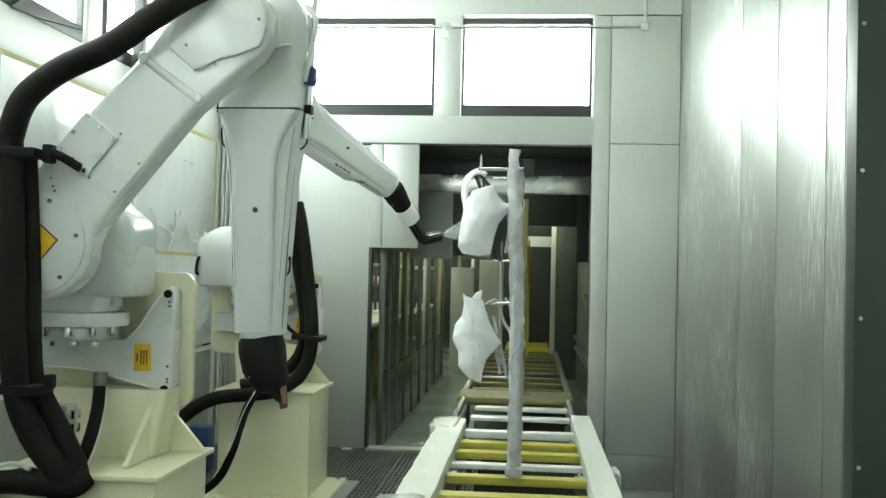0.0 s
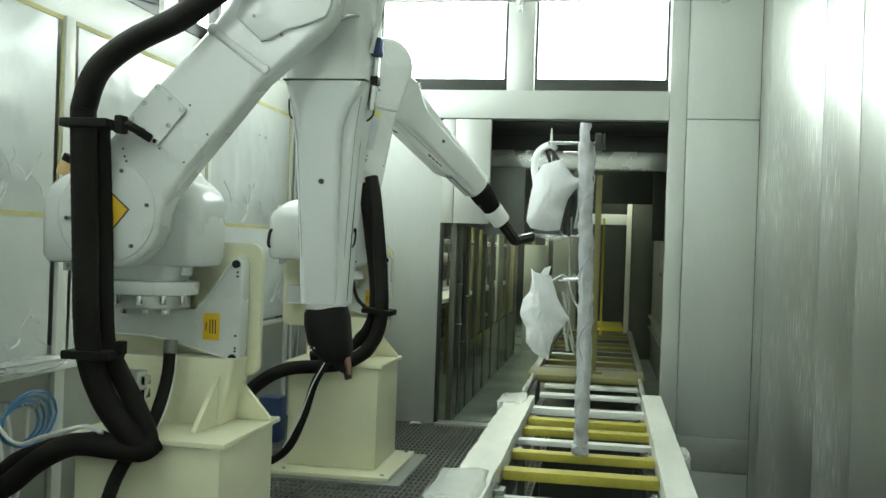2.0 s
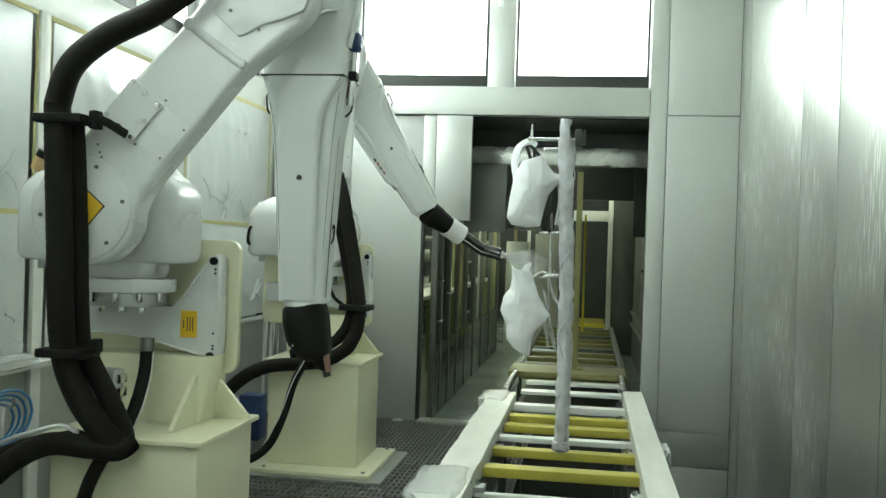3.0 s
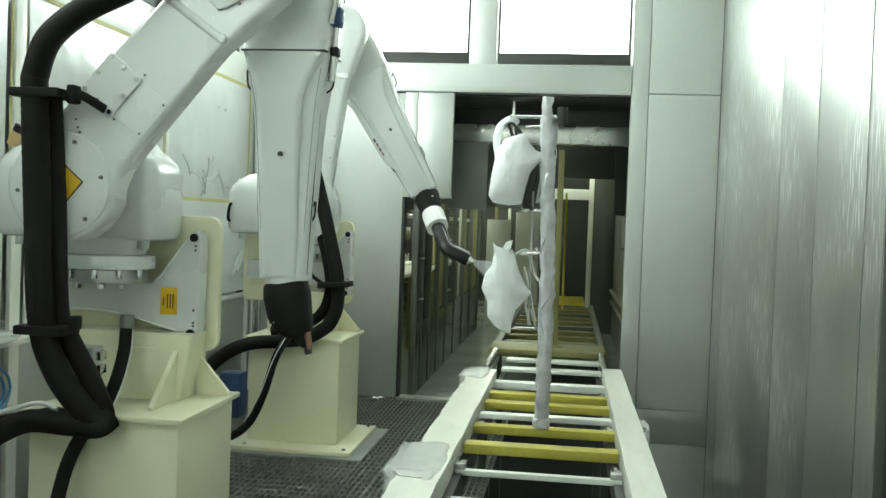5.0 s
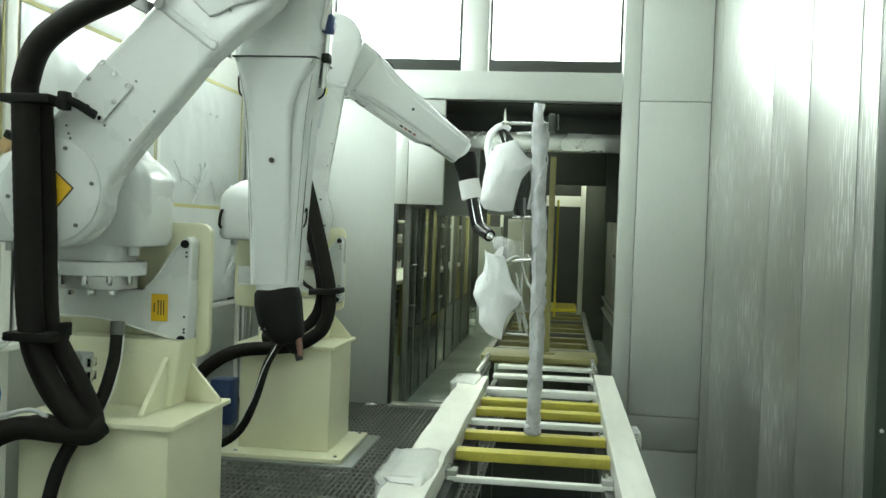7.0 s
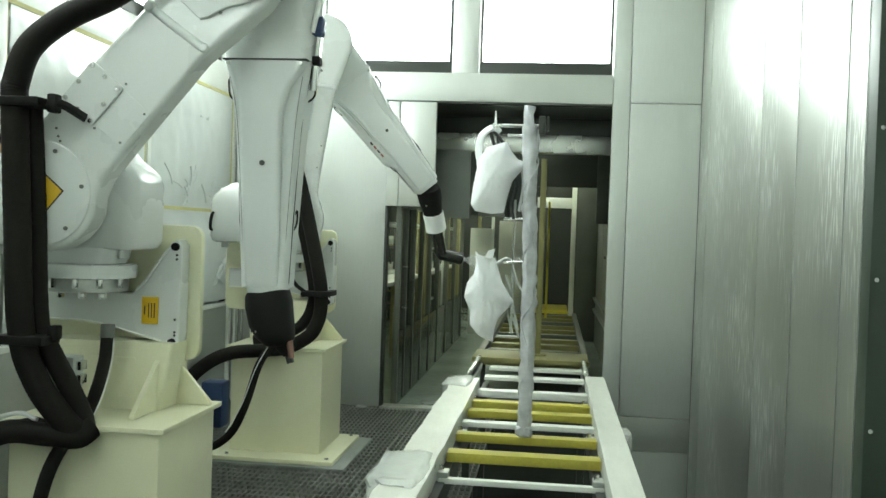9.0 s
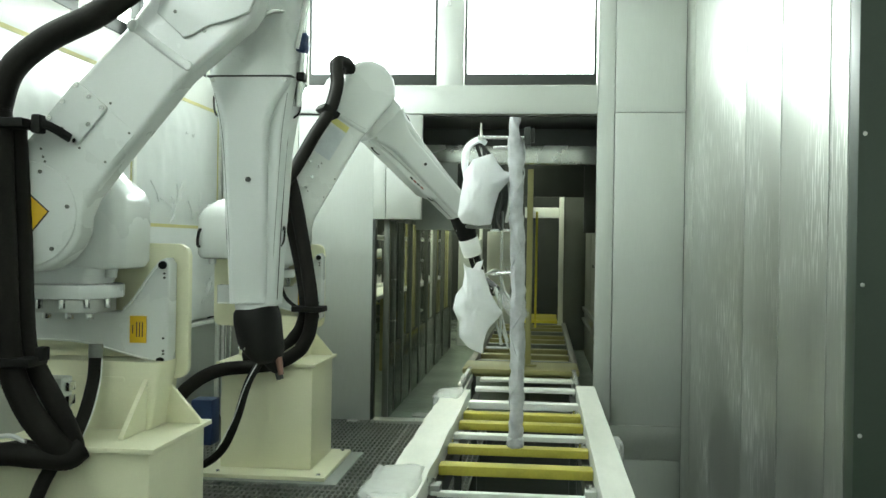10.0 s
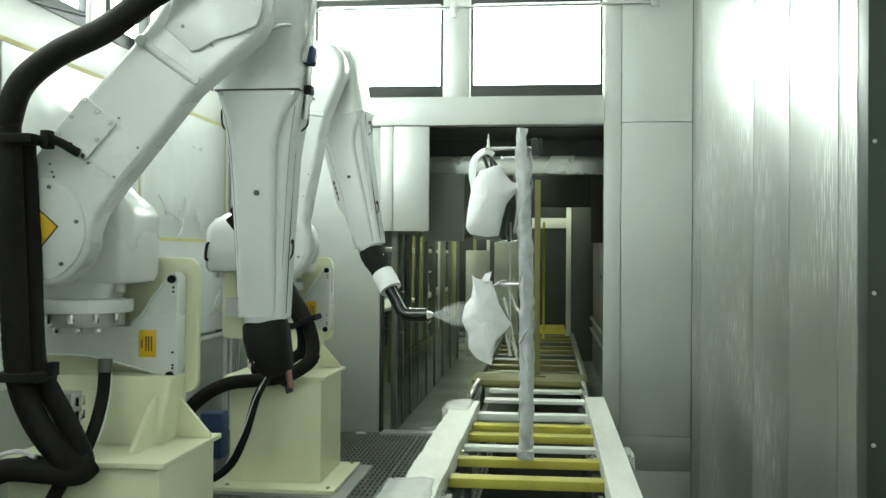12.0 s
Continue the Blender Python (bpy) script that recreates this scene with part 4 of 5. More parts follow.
        part("flange_bolt", cyl((0.217 * math.cos(a), 0.217 * math.sin(a), 1.392), (0.217 * math.cos(a), 0.217 * math.sin(a), 1.436), 0.015, n=8, bevel=0.003), CHROME, turret)
    part("shoulder_hub", cyl((joint.x, -0.13, joint.z), (joint.x, 0.03, joint.z), 0.20, n=32), PAINT, turret)
    if place[1] < 6:
        part("cap", cyl((-0.45, -0.05, 2.0), (-0.42, -0.05, 2.06), 0.03, n=10), ORANGE_BAND, turret)
        part("cap_top", cyl((-0.42, -0.05, 2.06), (-0.405, -0.05, 2.09), 0.032, n=10), BLACK_RUBBER, turret)

    arm = part("upper_arm", prism(arm_outline(L1), -0.12, 0.03, 0.03 if place[1] < 6 else 0.05, segments=5), PAINT, ob, "white cast upper arm with bolted covers")
    if place[1] < 6:
        part("warning_label", box(-0.058, 0.058, -0.1325, -0.1295, -0.05, 0.05, 0.001), LABEL_YELLOW, arm, "yellow warning label", at=pose(0.017, 0, -0.021))
        part("label_border", box(-0.064, 0.064, -0.1302, -0.1292, -0.056, 0.056, 0), DARK_INK, arm, at=pose(0.017, 0, -0.021))
    else:
        part("handle", tube([(-0.46, -0.12, 1.66), (-0.47, -0.18, 1.68), (-0.46, -0.18, 1.78), (-0.45, -0.12, 1.80)], 0.012, 8, 6), BLACK_RUBBER, turret, "black grab handle")
    part("shoulder_cover", cyl((0, -0.119, 0), (0, -0.1285, 0), 0.232, 0.228, 44, bevel=0.004), PAINT, arm)
    for k in range(6):
        a = radians(60 * k + 20)
        part("bolt", cyl((0.195 * math.cos(a), -0.128, 0.195 * math.sin(a)), (0.195 * math.cos(a), -0.137, 0.195 * math.sin(a)), 0.009, n=8), FRAME_STEEL, arm)
    part("inset_plate", prism(rounded(0.388, 0.585, -0.145, 0.012, 0.008), -0.123, -0.119, 0.0015), PAINT, arm)
    cover = part("cover_plate", prism(rounded(0.372, 0.588, 0.015, 0.20, 0.015), -0.136, -0.119, 0.003), PAINT, arm, "square bolted cover plate")
    for x, z in ((0.388, 0.183), (0.388, 0.107), (0.388, 0.031), (0.48, 0.183), (0.48, 0.031), (0.572, 0.183), (0.572, 0.107), (0.572, 0.031)):
        part("bolt", cyl((x, -0.135, z), (x, -0.146, z), 0.0105, n=8), CHROME, cover)
    for x, z in ((0.405, -0.128), (0.568, -0.128), (0.375, 0.0), (0.61, 0.02), (0.24, 0.10), (0.26, 0.13), (0.23, 0.08)):
        part("bolt", cyl((x, -0.127, z), (x, -0.131, z), 0.0055, n=8), FRAME_STEEL, arm)
    part("edge_lug", cyl((L1 - 0.31, -0.118, -0.135), (L1 - 0.31, -0.134, -0.135), 0.022, 0.018, 14, bevel=0.004), PAINT, arm)
    if place[1] < 6:
        elbow_plate(arm, L1)
    part("rib", tube([(L1 - 0.335, -0.108, 0.17), (L1 - 0.33, -0.108, 0.05), (L1 - 0.315, -0.108, -0.125)], 0.024, 10, 6), PAINT, arm)
    part("rib_knob", cyl((L1 - 0.335, -0.118, 0.165), (L1 - 0.335, -0.138, 0.165), 0.030, 0.022, 16, bevel=0.006), PAINT, arm)
    part("elbow_hub", cyl((L1, 0.02, 0), (L1, 0.16, 0), 0.17, n=32), STEEL_FLAT, arm)
    if place[1] > 6:
        part("badge", box(0.66, 0.90, -0.1235, -0.1205, -0.02, 0.12, 0.001), PALE_LABEL, arm, "faded data label")
        part("badge", box(0.915, 0.965, -0.1235, -0.1205, -0.02, 0.13, 0.001), LEMON_LABEL, arm, "faded yellow label")

    fore = part("forearm", loft([(-0.22, 0.06, 0.08, 0.0), (-0.20, 0.09, 0.14, 0.0), (-0.12, 0.12, 0.19, 0.0), (0.05, 0.15, 0.205, 0.0), (0.325, 0.15, 0.198, 0.0)], 0.45), PAINT, ob, "white forearm with a fitted cover")
    part("sleeve", loft([(0.328, 0.148, 0.197, 0.0), (0.37, 0.128, 0.190, 0.0), (0.50, 0.105, 0.170, 0.0), (0.62, 0.10, 0.152, 0.0), (0.80, 0.096, 0.140, 0.0), (L2 - 0.33, 0.088, 0.124, 0.0), (L2 - 0.03, 0.088, 0.108, 0.0)], 0.45), SLEEVE, fore, "white fitted sleeve cover")
    part("front_cover", loft([(0.334, 0.150, 0.192, 0.0), (0.38, 0.152, 0.172, -0.004), (0.45, 0.151, 0.130, -0.012), (0.53, 0.148, 0.104, -0.016), (0.62, 0.145, 0.096, -0.016), (0.80, 0.139, 0.092, -0.014), (L2 - 0.33, 0.122, 0.086, -0.010), (L2 - 0.06, 0.102, 0.080, -0.006), (L2 - 0.035, 0.094, 0.076, -0.004)], 0.25), SLEEVE, fore, "white flared cover panel")
    for s in (-1, 1):
        part("edge_seam", tube([(0.40, -0.118, s * 0.168), (0.52, -0.10, s * 0.146), (0.66, -0.092, s * 0.131), (L2 - 0.35, -0.082, s * 0.107), (L2 - 0.08, -0.078, s * 0.093)], 0.0013, 6, 4), FRAME_STEEL, fore, "dark cover joint")
    part("end_ring", cyl((L2 - 0.03, 0, 0), (L2, 0, 0), 0.098, 0.094, 28, bevel=0.004), SLEEVE, fore)
    part("seam", box(0.3235, 0.331, -0.151, 0.151, -0.194, 0.194, 0.002), DARK_STEEL if place[1] < 6 else SLEEVE, fore, "cover seam")
    for s in (-1, 1):
        part("seam_bolt", cyl((0.345, -0.143, s * 0.165), (0.345, -0.158, s * 0.165), 0.010, n=8), STEEL_FLAT, fore)
        part("latch", tube([(0.42, -0.02, s * 0.188), (0.40, -0.02, s * 0.205), (0.47, -0.02, s * 0.200), (0.50, -0.02, s * 0.172)], 0.0045, 8, 6), BLACK_RUBBER, fore, "black cover latch")
        part("latch", tube([(1.02, -0.02, s * 0.122), (1.00, -0.02, s * 0.135), (1.06, -0.02, s * 0.133), (1.09, -0.02, s * 0.118)], 0.0045, 8, 6), BLACK_RUBBER, fore, "black cover latch")
        part("side_cord", tube([(0.34, -0.06, s * 0.196), (0.6, -0.05, s * 0.152), (1.0, -0.05, s * 0.127), (L2 - 0.05, -0.04, s * 0.108)], 0.004, 6, 6), DARK_STEEL, fore)
    part("stud", cyl((0.79, -0.14, 0), (0.79, -0.15, 0), 0.012, n=10), DARK_STEEL, fore, "dull steel stud")
    part("lifting_eye", tube([(0.10, -0.140, 0.005), (0.085, -0.172, 0.03), (0.062, -0.180, 0.08), (0.045, -0.172, 0.12), (0.04, -0.140, 0.14)], 0.012, 10, 6, flat=1.8), CHROME, fore, "shiny arched lifting eye")

    far = [(0.0, 0.088, 0.088, 0), (0.03, 0.092, 0.092, 0), (0.10, 0.088, 0.088, 0), (0.15, 0.078, 0.078, 0), (0.22, 0.072, 0.072, 0)]
    near = [(-0.015, 0.088, 0.088, 0), (0.0, 0.10, 0.10, 0), (0.05, 0.108, 0.106, 0), (0.14, 0.104, 0.10, 0), (0.19, 0.095, 0.088, 0.01), (0.23, 0.075, 0.07, 0.02), (0.25, 0.05, 0.05, 0.025)]
    wrist = part("wrist", loft(far if place[1] > 6 else near, 0.85), BLACK_RUBBER, ob, "black wrist with cloth cuff" if place[1] > 6 else "black bagged wrist")
    if place[1] > 6:
        part("keel", prism([(0.10, -0.06), (0.10, -0.205), (0.40, -0.195), (0.70, -0.178), (L2 - 0.36, -0.16), (L2 - 0.27, -0.115), (L2 - 0.27, -0.05)], -0.085, 0.085, 0.012), SLEEVE, fore, "white keel under the forearm")
        for k in range(4):
            part("mark", box(L2 - 0.56 + 0.04 * k, L2 - 0.53 + 0.04 * k, -0.0885, -0.0865, -0.158 + 0.004 * k, -0.143 + 0.003 * k, 0.001), (DARK_INK, RED_INK)[k % 2], fore, "dark and red printed mark")
    else:
        for k in range(6):
            a = radians(-60 + 24 * k - 90)
            part("screw", cyl((0.165, 0.094 * math.cos(a), 0.094 * math.sin(a)), (0.165, 0.106 * math.cos(a), 0.106 * math.sin(a)), 0.006, n=8), CHROME, wrist)
    return ob, turret, arm, fore, wrist


def spray_gun(ob, wrist, cuff, mist):
    if cuff:
        part("cuff", tube([(0.215, 0, 0), (0.23, 0, 0), (0.29, 0, 0), (0.35, 0, 0), (0.365, 0, 0)], 0.083, 20, 5, 0, 0.05), WHITE_CLOTH, wrist, "white cloth cuff")
        for k in range(5):
            a = radians(60 * k + 90)
            part("screw", cyl((0.11, 0.075 * math.cos(a), 0.075 * math.sin(a)), (0.11, 0.088 * math.cos(a), 0.088 * math.sin(a)), 0.008, n=8), CHROME, wrist)
    if not mist:
        gun = part("spray_gun", loft([(-0.10, 0.05, 0.055, 0.01), (-0.03, 0.045, 0.05, 0.03), (0.02, 0.035, 0.035, 0.05), (0.05, 0.02, 0.02, 0.055)], 0.7), BLACK_RUBBER, ob, "stubby black spray head")
        part("nozzle", cyl((-0.02, -0.03, 0.08), (0.06, -0.03, 0.08), 0.017, 0.013, 12), COPPER, gun, "copper nozzle")
        part("nozzle_tip", cyl((0.06, -0.03, 0.08), (0.08, -0.03, 0.08), 0.009, n=10), DARK_STEEL, gun)
        part("collar", cyl((0.045, 0, 0.055), (0.085, 0, 0.06), 0.014, n=10), DARK_STEEL, gun)
        return gun
    c, sn = math.cos(radians(58)), math.sin(radians(58))

    def on_bend(d, y=0.0, off=0.0):
        return (BEND + d * c + off * sn, y, d * sn - off * c)

    gun = part("spray_gun", tube([(-0.06, 0, 0), (-0.03, 0, 0), (0.08, 0, 0), (BEND - 0.035, 0, 0.0), (BEND - 0.008, 0, 0.004), on_bend(0.012, 0, 0.002), on_bend(0.035), on_bend(0.12), on_bend(0.16), on_bend(0.185)], 0.050, 18, 1), BLACK_GLOSS, ob, "glossy black bent spray gun")
    for y in (-0.035, 0.035):
        part("edge_line", tube([(-0.02, y, 0.038), (BEND - 0.03, y, 0.038), on_bend(0.03, y, -0.038), on_bend(0.17, y, -0.038)], 0.0035, 6, 1), CHROME, gun, "pale moulded edge line")
    part("nozzle", cyl(on_bend(0.183), on_bend(0.225), 0.034, 0.012, 14), CHROME, gun, "bare metal nozzle")
    for k, (length, r) in enumerate(((0.34, 0.11), (0.27, 0.085), (0.20, 0.065), (0.13, 0.04))):
        bm = bmesh.new()
        bmesh.ops.create_icosphere(bm, subdivisions=4, radius=1)
        for v in bm.verts:
            q = v.co * (1 + 0.25 * noise.noise(v.co * 1.9 + Vector((k * 3, 0, 0))))
            t = (q.x + 1) / 2
            v.co = Vector(on_bend(0.22 + length * t, q.y * r * (0.3 + 0.85 * t), q.z * r * (0.3 + 0.85 * t)))
        part("mist", bm, MIST, gun, "thin white paint mist").visible_shadow = False
    return gun


BEND = 0.213
REST = list(chain(0, 49.8, -89.8, Vector((0.17, 0, -0.985)).normalized(), 0))
REST[1:] = [Matrix.Translation((0.100, 0, 0)) @ m for m in REST[1:]]
first, *moving = robot((-1.93, 4.35, 0), "white painting robot at rest with its forearm hanging", L1, L2)
moving.append(spray_gun(first, moving[3], False, False))
for piece, m in zip(moving[1:], REST):
    piece.matrix_basis = m
second, *arms = robot((-1.864, 4.35 + STEP, 0), "white painting robot spraying the hung fairings", FAR_UPPER, FAR_LOWER)
arms.append(spray_gun(second, arms[3], True, True))

# ---- hoses and cables ----
dress = thing("hose_bundle", (0, 0, 0), "thick black corrugated hose bundle in clamps beside the robot", "hose bundle", "robot hose bundles")
part("main_hose", tube([(-1.05, 4.02, 3.0), (-1.18, 3.95, 2.94), (-1.30, 3.89, 2.855), (-1.456, 3.87, 2.743), (-1.602, 3.87, 2.646), (-1.80, 3.86, 2.549), (-1.947, 3.85, 2.427), (-2.005, 3.85, 2.281), (-2.01, 3.85, 2.18), (-1.985, 3.85, 1.70), (-1.955, 3.85, 1.234), (-1.88, 3.85, 1.018), (-1.77, 3.86, 0.866), (-1.71, 3.88, 0.80)], 0.056, 16, 24, 0.016), HOSE, dress)
part("lower_hose", tube([(-1.66, 3.92, 0.82), (-1.70, 3.87, 0.785), (-1.819, 3.85, 0.792), (-2.005, 3.85, 0.793), (-2.163, 3.85, 0.716), (-2.295, 3.85, 0.607), (-2.455, 3.85, 0.482), (-2.6, 3.85, 0.2)], 0.050, 16, 12, 0.012), HOSE, dress)
part("second_hose", tube([(-1.985, 3.94, 2.2), (-1.96, 3.95, 1.75), (-1.92, 3.93, 1.255), (-1.856, 3.92, 1.133), (-1.757, 3.92, 0.965), (-1.70, 3.93, 0.82), (-1.76, 3.95, 0.77), (-1.95, 3.95, 0.80)], 0.045, 14, 12, 0.012), HOSE, dress)
part("drop_hose", tube([(-1.793, 4.320, 1.219), (-1.791, 4.310, 1.154), (-1.776, 4.260, 1.054), (-1.750, 4.130, 0.931), (-1.745, 3.990, 0.805), (-1.80, 3.92, 0.72), (-1.85, 3.87, 0.55), (-1.9, 3.84, 0.2), (-1.9, 3.84, 0.03)], 0.030, 12, 12, 0.012), HOSE, dress)
part("hose_collar", cyl((-1.793, 4.320, 1.219), (-1.791, 4.310, 1.154), 0.033, n=16, bevel=0.004), FRAME_STEEL, dress, "bare steel hose collar")
part("side_hose", tube([(-1.95, 3.95, 0.80), (-2.2, 3.95, 0.74), (-2.42, 3.95, 0.60), (-2.6, 3.95, 0.2)], 0.040, 12, 8, 0.012), HOSE, dress)
for z, x in ((2.19, -1.985), (1.19, -1.94)):
    part("clamp", box(x - 0.105, x + 0.115, 3.782, 3.94, z - 0.019, z + 0.019, 0.008), BLACK_RUBBER, dress, "black hose clamp")
part("clamp_arm", tube([(-1.88, 3.86, 2.18), (-1.82, 3.88, 2.19), (-1.745, 3.95, 2.14)], 0.026, 8, 4, flat=0.6), BLACK_RUBBER, dress, "black clamp arm")
part("clamp_arm", box(-1.865, -1.825, 3.84, 3.90, 2.15, 2.23, 0.010), BLACK_RUBBER, dress)
part("buckle", box(-1.845, -1.805, 3.86, 3.92, 1.19, 1.25, 0.008), BLACK_RUBBER, dress, "black buckle")
part("cable", tube([(-1.748, 4.290, 1.154), (-1.733, 4.240, 1.054), (-1.707, 4.110, 0.931), (-1.702, 3.970, 0.805)], 0.0035, 8, 8), WHITE_TUBE, dress, "thin pale cable")
part("cable", tube([(-2.72, 4.3, 0.80), (-2.45, 4.1, 0.72), (-2.2, 3.95, 0.80), (-2.0, 3.92, 0.86), (-1.9, 3.9, 0.84)], 0.010, 8, 8), WHITE_TUBE, dress, "white tube")

dress2 = thing("hose_bundle", (0, 0, 0), "thick black hose bundle lying at the foot of the far robot", "hose bundle", "robot hose bundles")
part("main_hose", tube([(-1.42, 6.87, 1.0), (-1.47, 6.86, 0.92), (-1.62, 6.85, 0.83), (-1.80, 6.84, 0.80), (-2.04, 6.82, 0.77), (-2.22, 6.8, 0.68), (-2.36, 6.8, 0.52), (-2.5, 6.8, 0.1)], 0.050, 14, 16, 0.016), HOSE, dress2)
part("second_hose", tube([(-1.50, 6.95, 1.04), (-1.57, 6.94, 0.97), (-1.70, 6.93, 0.90), (-1.9, 6.92, 0.86)], 0.040, 12, 14, 0.016), HOSE, dress2)
part("drop_hose", tube([(-1.72, 6.78, 0.86), (-1.80, 6.72, 0.70), (-1.86, 6.66, 0.45), (-1.94, 6.62, 0.25), (-2.06, 6.6, 0.14), (-2.2, 6.6, 0.1)], 0.028, 12, 10, 0.012), HOSE, dress2)
part("cable", tube([(-1.74, 6.74, 0.84), (-1.81, 6.68, 0.68), (-1.88, 6.62, 0.44), (-1.98, 6.58, 0.24)], 0.004, 8, 8), WHITE_TUBE, dress2, "thin pale cable")
# the hanging length of those hoses sways with the robot, about its lower bend
SWAY = Vector((-1.45, 6.88, 0.97))
hanging = thing("hanging_hose", SWAY, "pair of thick black hoses hanging beside the far robot", "hose bundle", "robot hose bundles")


def from_bend(points):
    return [Vector(p) - SWAY for p in points]


part("main_hose", tube(from_bend([(-1.60, 6.95, 2.20), (-1.55, 6.93, 2.05), (-1.485, 6.92, 1.765), (-1.42, 6.90, 1.45), (-1.385, 6.88, 1.23), (-1.40, 6.87, 1.05), (-1.46, 6.86, 0.93)]), 0.050, 14, 16, 0.016), HOSE, hanging)
part("second_hose", tube(from_bend([(-1.66, 6.95, 2.15), (-1.62, 6.96, 2.0), (-1.56, 6.97, 1.75), (-1.49, 6.97, 1.45), (-1.46, 6.96, 1.23), (-1.49, 6.95, 1.08), (-1.55, 6.94, 0.99)]), 0.040, 12, 16, 0.016), HOSE, hanging)
part("clamp", turned(box(-1.52, -1.30, 6.80, 7.02, 1.205, 1.245, 0.008), Matrix.Translation(-SWAY)), BLACK_RUBBER, hanging, "black hose clamp")
part("clamp_arm", tube(from_bend([(-1.50, 6.9, 1.23), (-1.58, 6.88, 1.30), (-1.64, 6.9, 1.43)]), 0.014, 8, 4), BLACK_RUBBER, hanging, "black clamp arm")

# hoses that ride on the upper arm of the far robot
for k, (dy, r) in enumerate(((-0.16, 0.038), (-0.23, 0.042))):
    part("arm_hose", tube([(0.02, dy - 0.02, 0.16), (0.20, dy - 0.02, 0.20), (0.45, dy - 0.01, 0.19), (0.74, dy - 0.02, 0.20), (0.95, dy - 0.02, 0.20), (1.15, dy, 0.25), (1.30, dy + 0.02, 0.34), (1.36, dy + 0.10, 0.24), (1.30, dy + 0.20, 0.14)], r, 12, 10, 0.012), HOSE, arms[1], "black hose on the arm")
part("arm_clamp", box(0.92, 0.965, -0.29, -0.10, 0.13, 0.27, 0.008), BLACK_RUBBER, arms[1], "black hose clamp")
part("elbow_cable", tube([(0.20, -0.11, 0.205), (0.06, -0.115, 0.235), (-0.08, -0.10, 0.25), (-0.16, -0.07, 0.20)], 0.012, 8, 8), WHITE_TUBE, moving[2], "white taped cable")
part("elbow_cable", tube([(0.45, -0.04, 0.195), (0.15, -0.06, 0.222), (-0.16, -0.05, 0.225), (-0.4, -0.04, 0.26)], 0.016, 8, 8), CHROME, moving[2], "silver wrapped cable")
part("cable_knot", crumple(0.12, 0.21, -0.10, -0.02, 0.19, 0.25, 4), NAVY, moving[2], "navy cable wrap")
part("black_joint", box(0.30, 0.34, -0.09, -0.03, 0.20, 0.235, 0.006), BLACK_RUBBER, moving[2])

# ---- small things ----
coil = thing("air_hose_coil", (-2.72, 4.55, 0.60), "coiled blue air hose hung on the wall under the ledge", "air hose")
for k in range(4):
    r = 0.13 + 0.018 * k
    part("loop", tube([(0.02 * k, r * math.cos(radians(a)) * 1.3, 0.11 + 0.75 * r * math.sin(radians(a)) + 0.012 * k) for a in range(0, 361, 30)], 0.0075, 8, 4), BLUE, coil)
part("hook", tube([(-0.14, 0, 0.22), (-0.02, 0, 0.22), (0.09, 0, 0.20), (0.10, 0, 0.25)], 0.008, 8, 4), CHROME, coil)
for k in range(3):
    solid("white_air_tube", tube([(-2.80, 4.35 + 0.2 * k, 0.86 - 0.05 * k), (-2.66, 4.3 + 0.1 * k, 0.66 - 0.08 * k), (-2.55, 4.2, 0.42 - 0.1 * k), (-2.45, 4.1 - 0.1 * k, 0.2 - 0.05 * k), (-2.4, 4.0, 0.02)], 0.009, 8, 8), WHITE_TUBE, "thin white air tube looping down the wall", "air tube", "air tubes")
solid("blue_box", box(-2.62, -2.44, 7.8, 8.0, 0.002, 0.38, 0.012), NAVY, "small navy plastic box on the grating", "plastic box")
solid("film_wrap", crumple(-2.86, -2.72, 4.5, 5.0, 0.962, 1.03, 11), WRAP, "loose clear film gathered on the ledge", "plastic film", "film wraps")
junction = thing("junction_box", (-1.86, 4.06, 1.02), "small grey junction box with terminals beside the hoses", "junction box")
part("case", box(-0.06, 0.06, -0.05, 0.05, -0.06, 0.08, 0.008), GREY_PANEL, junction)
part("terminal", box(0.061, 0.085, -0.03, 0.03, 0.02, 0.06, 0.004), CHROME, junction)
part("terminal", box(0.061, 0.085, -0.03, 0.03, -0.04, 0.0, 0.004), CHROME, junction)
pipe = thing("sprinkler_pipe", (0, 9.08, 4.06), "thin grey sprinkler pipe along the light windows", "pipe")
part("run", cyl((-2.85, 0, 0), (1.25, 0, 0), 0.017, n=12), CHROME, pipe)
part("riser", cyl((1.235, 0, 0.0), (1.235, 0, 0.69), 0.017, n=12), CHROME, pipe)
part("elbow", box(1.19, 1.27, -0.03, 0.03, -0.035, 0.035, 0.012), CHROME, pipe)
part("joint", box(-0.68, -0.60, -0.03, 0.03, -0.04, 0.04, 0.012), CHROME, pipe)
part("head", cyl((-0.64, 0, -0.04), (-0.64, 0, -0.10), 0.018, 0.028, n=10), CHROME, pipe)


rng = random.Random(4)
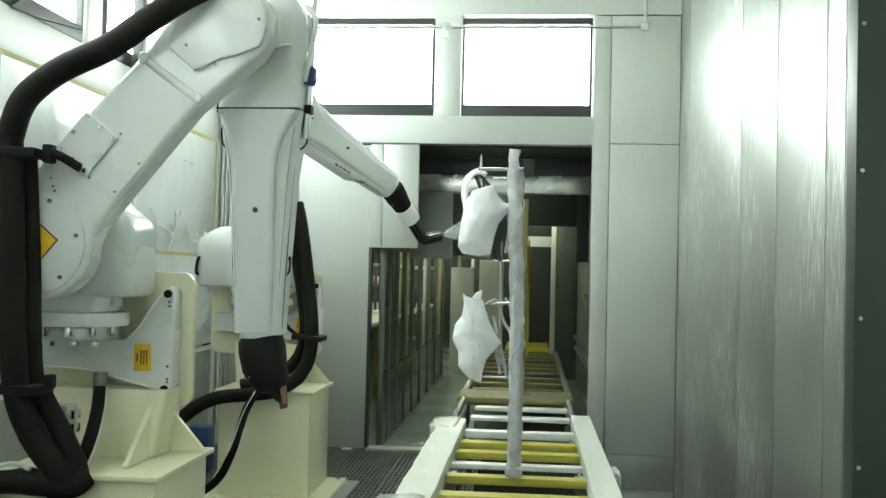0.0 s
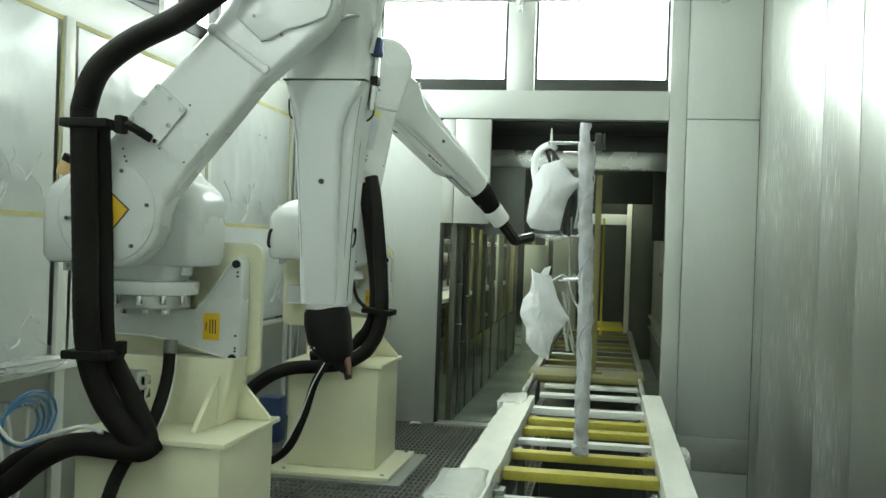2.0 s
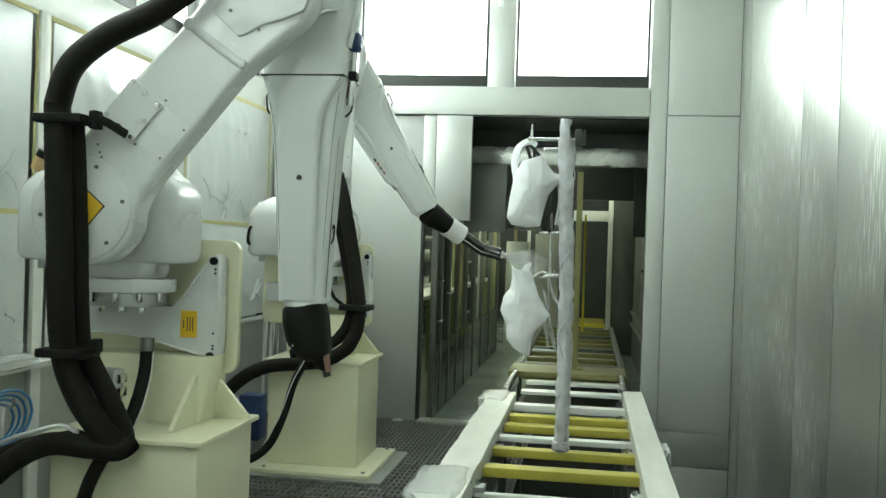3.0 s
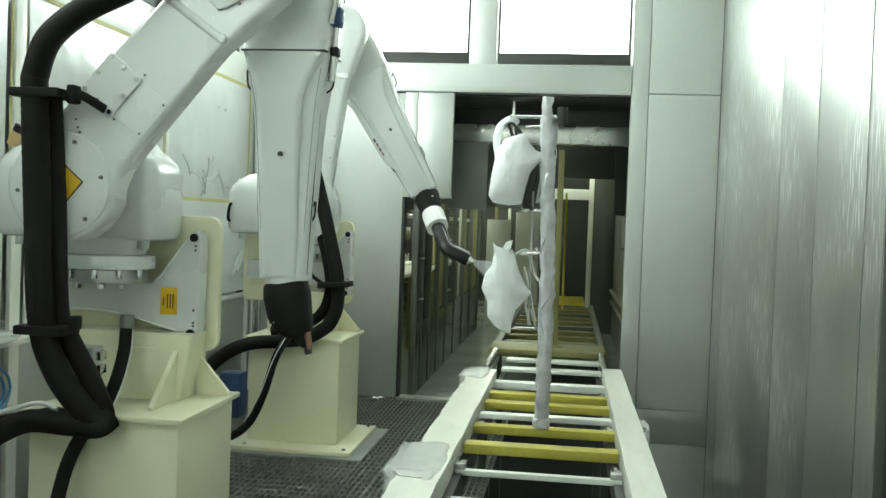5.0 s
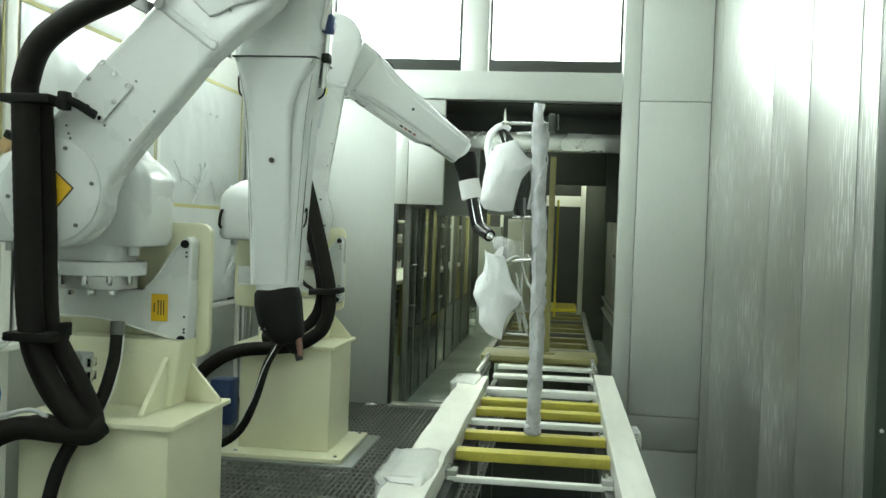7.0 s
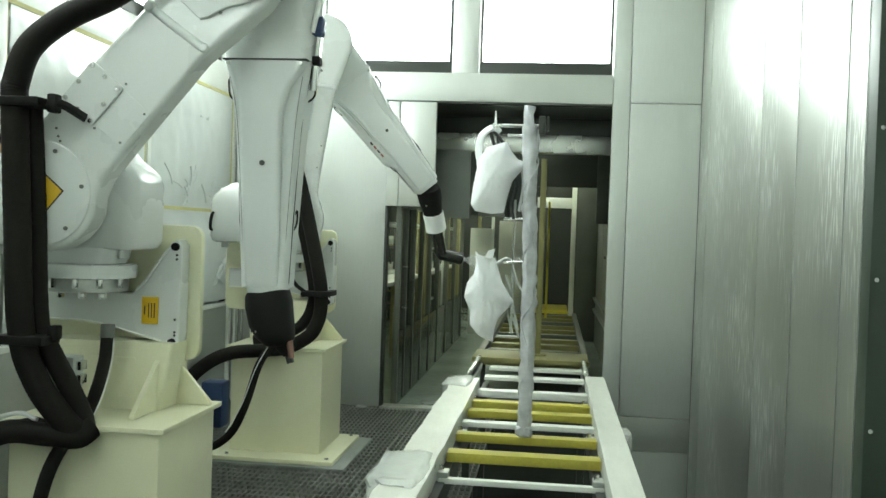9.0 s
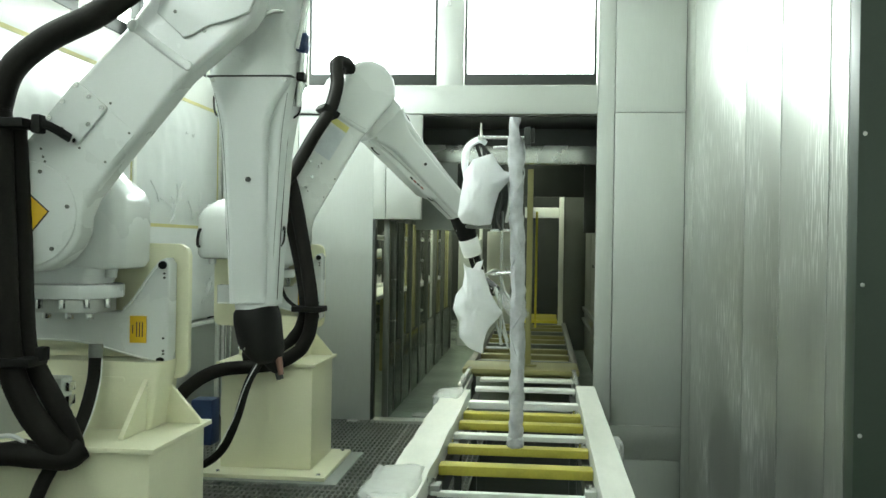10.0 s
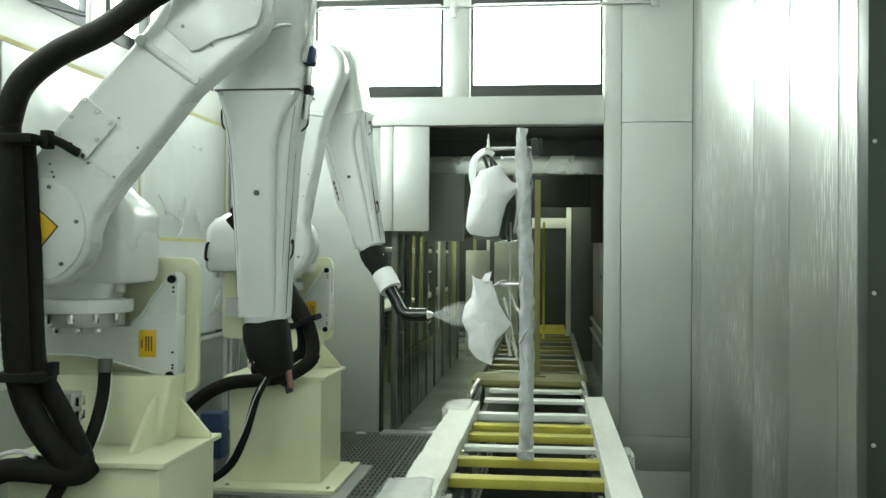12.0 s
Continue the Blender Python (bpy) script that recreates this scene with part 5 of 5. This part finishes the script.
for y, z, spread in ((4.35, 2.0, 0.20), (4.62, 2.05, 0.18), (4.75, 1.12, 0.16), (5.6, 2.1, 0.16), (6.3, 2.2, 0.2), (7.7, 2.02, 0.22), (8.15, 2.08, 0.25), (8.6, 1.98, 0.2), (8.75, 1.2, 0.2), (7.6, 1.3, 0.18)):
    for k in range(6):
        cy, cz, n = y + rng.uniform(-spread, spread), z + rng.uniform(-0.12, 0.12), rng.uniform(0.02, 0.09)
        lean = rng.uniform(-0.10, 0.10)
        part("crease", tube([(LEFT + 0.040, cy - lean, cz - n), (LEFT + 0.052, cy + rng.uniform(-0.015, 0.015), cz), (LEFT + 0.042, cy + lean, cz + n)], rng.uniform(0.003, 0.010), 6, 4), FILM, wall_left, "sharp crease in the film")


# ---- what moves ----
def between(table, t, k):
    """The k-th value of a timed table, in a straight line between its rows."""
    for a, b in zip(table, table[1:]):
        if t <= b[0]:
            return a[k] + (b[k] - a[k]) * (t - a[0]) / (b[0] - a[0])
    return table[-1][k]


def motions():
    SWING = [(0, 36.4), (0.2, 37.2), (0.4, 37.9), (0.6, 40.4), (0.8, 44.8), (1, 39.1), (1.2, 38.2), (1.5, 38.4), (1.8, 34.8), (2, 37.1), (2.2, 39.8), (2.5, 35.4), (2.8, 21.2), (3.1, 11), (4.8, 2.1), (5, 3.5), (5.5, 12.8), (6, 20.6), (6.5, 23.2), (6.8, 22.1), (7, 20.3), (7.2, 20.9), (7.5, 22.7), (7.9, 22.8), (8.4, 16.2), (8.8, 16.3), (9, 14.9), (9.2, 15.3), (9.5, 26.9), (9.8, 33.8), (10.2, 28), (10.5, 26), (10.8, 18.7), (11, 14.5), (11.4, 4.2), (12, -11.6)]
    LIFT = [(0, 92.3), (0.2, 90.3), (0.4, 88.1), (0.6, 83.2), (0.8, 78.8), (1, 78.1), (1.2, 71.8), (1.5, 66.7), (1.8, 74.3), (2, 78.9), (2.2, 81.2), (2.5, 85.9), (2.8, 87.7), (3.1, 87.7), (4.8, 82.3), (5, 81.1), (5.5, 83.4), (6, 87.6), (6.5, 88.5), (6.8, 84.1), (7, 80.7), (7.2, 76.6), (7.5, 72.1), (7.9, 72), (8.4, 79.9), (8.8, 84.8), (9, 80.8), (9.2, 77.3), (9.5, 67.4), (9.8, 58.1), (10.2, 60.7), (10.5, 68.2), (10.8, 74.5), (11, 78.7), (11.4, 83.8), (12, 77)]
    REACH = [(0, -30.6), (0.2, -30.6), (0.4, -30.4), (0.6, -24.2), (0.8, -17.7), (1, -21.2), (1.2, -21.6), (1.5, -25.9), (1.8, -35.4), (2, -40.3), (2.2, -43.4), (2.5, -51.4), (2.8, -56.4), (3.1, -57.7), (4.8, -63.3), (5, -60.3), (5.5, -50.2), (6, -41.1), (6.5, -33.9), (6.8, -35), (7, -34.3), (7.2, -33.4), (7.5, -33.3), (7.9, -34.7), (8.4, -46.9), (8.8, -51.6), (9, -50.2), (9.2, -49.3), (9.5, -43), (9.8, -40.6), (10.2, -47.7), (10.5, -51.9), (10.8, -57.8), (11, -61.1), (11.4, -65.2), (12, -77.4)]
    WRIST = [(0, 0.4, 0.6, -0.7), (0.5, 0.3, 0.51, -0.8), (1, 0.39, 0.33, -0.86), (1.5, 0.44, 0.43, -0.79), (2, 0.48, 0.53, -0.7), (2.5, 0.63, 0.47, -0.61), (3, 0.66, 0.6, -0.45), (5, 0.36, -0.66, -0.66), (5.5, 0.25, -0.25, -0.94), (6, 0.33, -0.22, -0.92), (6.5, 0.23, -0.11, -0.97), (7, 0.22, -0.03, -0.97), (9, 0.15, 0.46, -0.88), (9.5, 0.22, 0.28, -0.93), (10, 0.33, 0.29, -0.9), (10.5, 0.23, -0.26, -0.94), (11, 0.27, 0.41, -0.87), (11.5, 0.44, -0.19, -0.88), (12, 0.49, -0.35, -0.8)]
    ROLL = [(0, -49), (0.5, -58), (1, -53), (1.5, -50), (2, -48), (2.5, -8), (3, 30), (5, -24), (5.5, 24), (6, 30), (6.5, 44), (7, 53), (9, -28), (9.5, 11), (10, 51), (10.5, 91), (11, -22), (11.5, 6), (12, 15)]
    poses = []
    for (t, yaw), (_, lift), (_, reach) in zip(SWING, LIFT, REACH):
        w = Vector([between(WRIST, t, k) for k in (1, 2, 3)]).normalized()
        poses.append((t, chain(yaw, lift, reach, w, between(ROLL, t, 1), FAR_UPPER, FAR_LOWER, FAR_SHOULDER, FAR_WRIST)))
    for k, piece in enumerate(arms[1:]):
        walk(piece, [(t, chain_pose[k]) for t, chain_pose in poses])
    SWING_HOSE = [(0, 3.5), (1, 3.5), (1.5, 5), (2, 5), (2.5, 1), (3, 0), (5, -3.5), (7, -4), (9, -2.5), (9.5, 1), (10.5, 0), (11, -1), (11.5, -12), (12, -22)]
    walk(hanging, [(t, pose(*SWAY, 0, a, 0)) for t, a in SWING_HOSE])


motions()
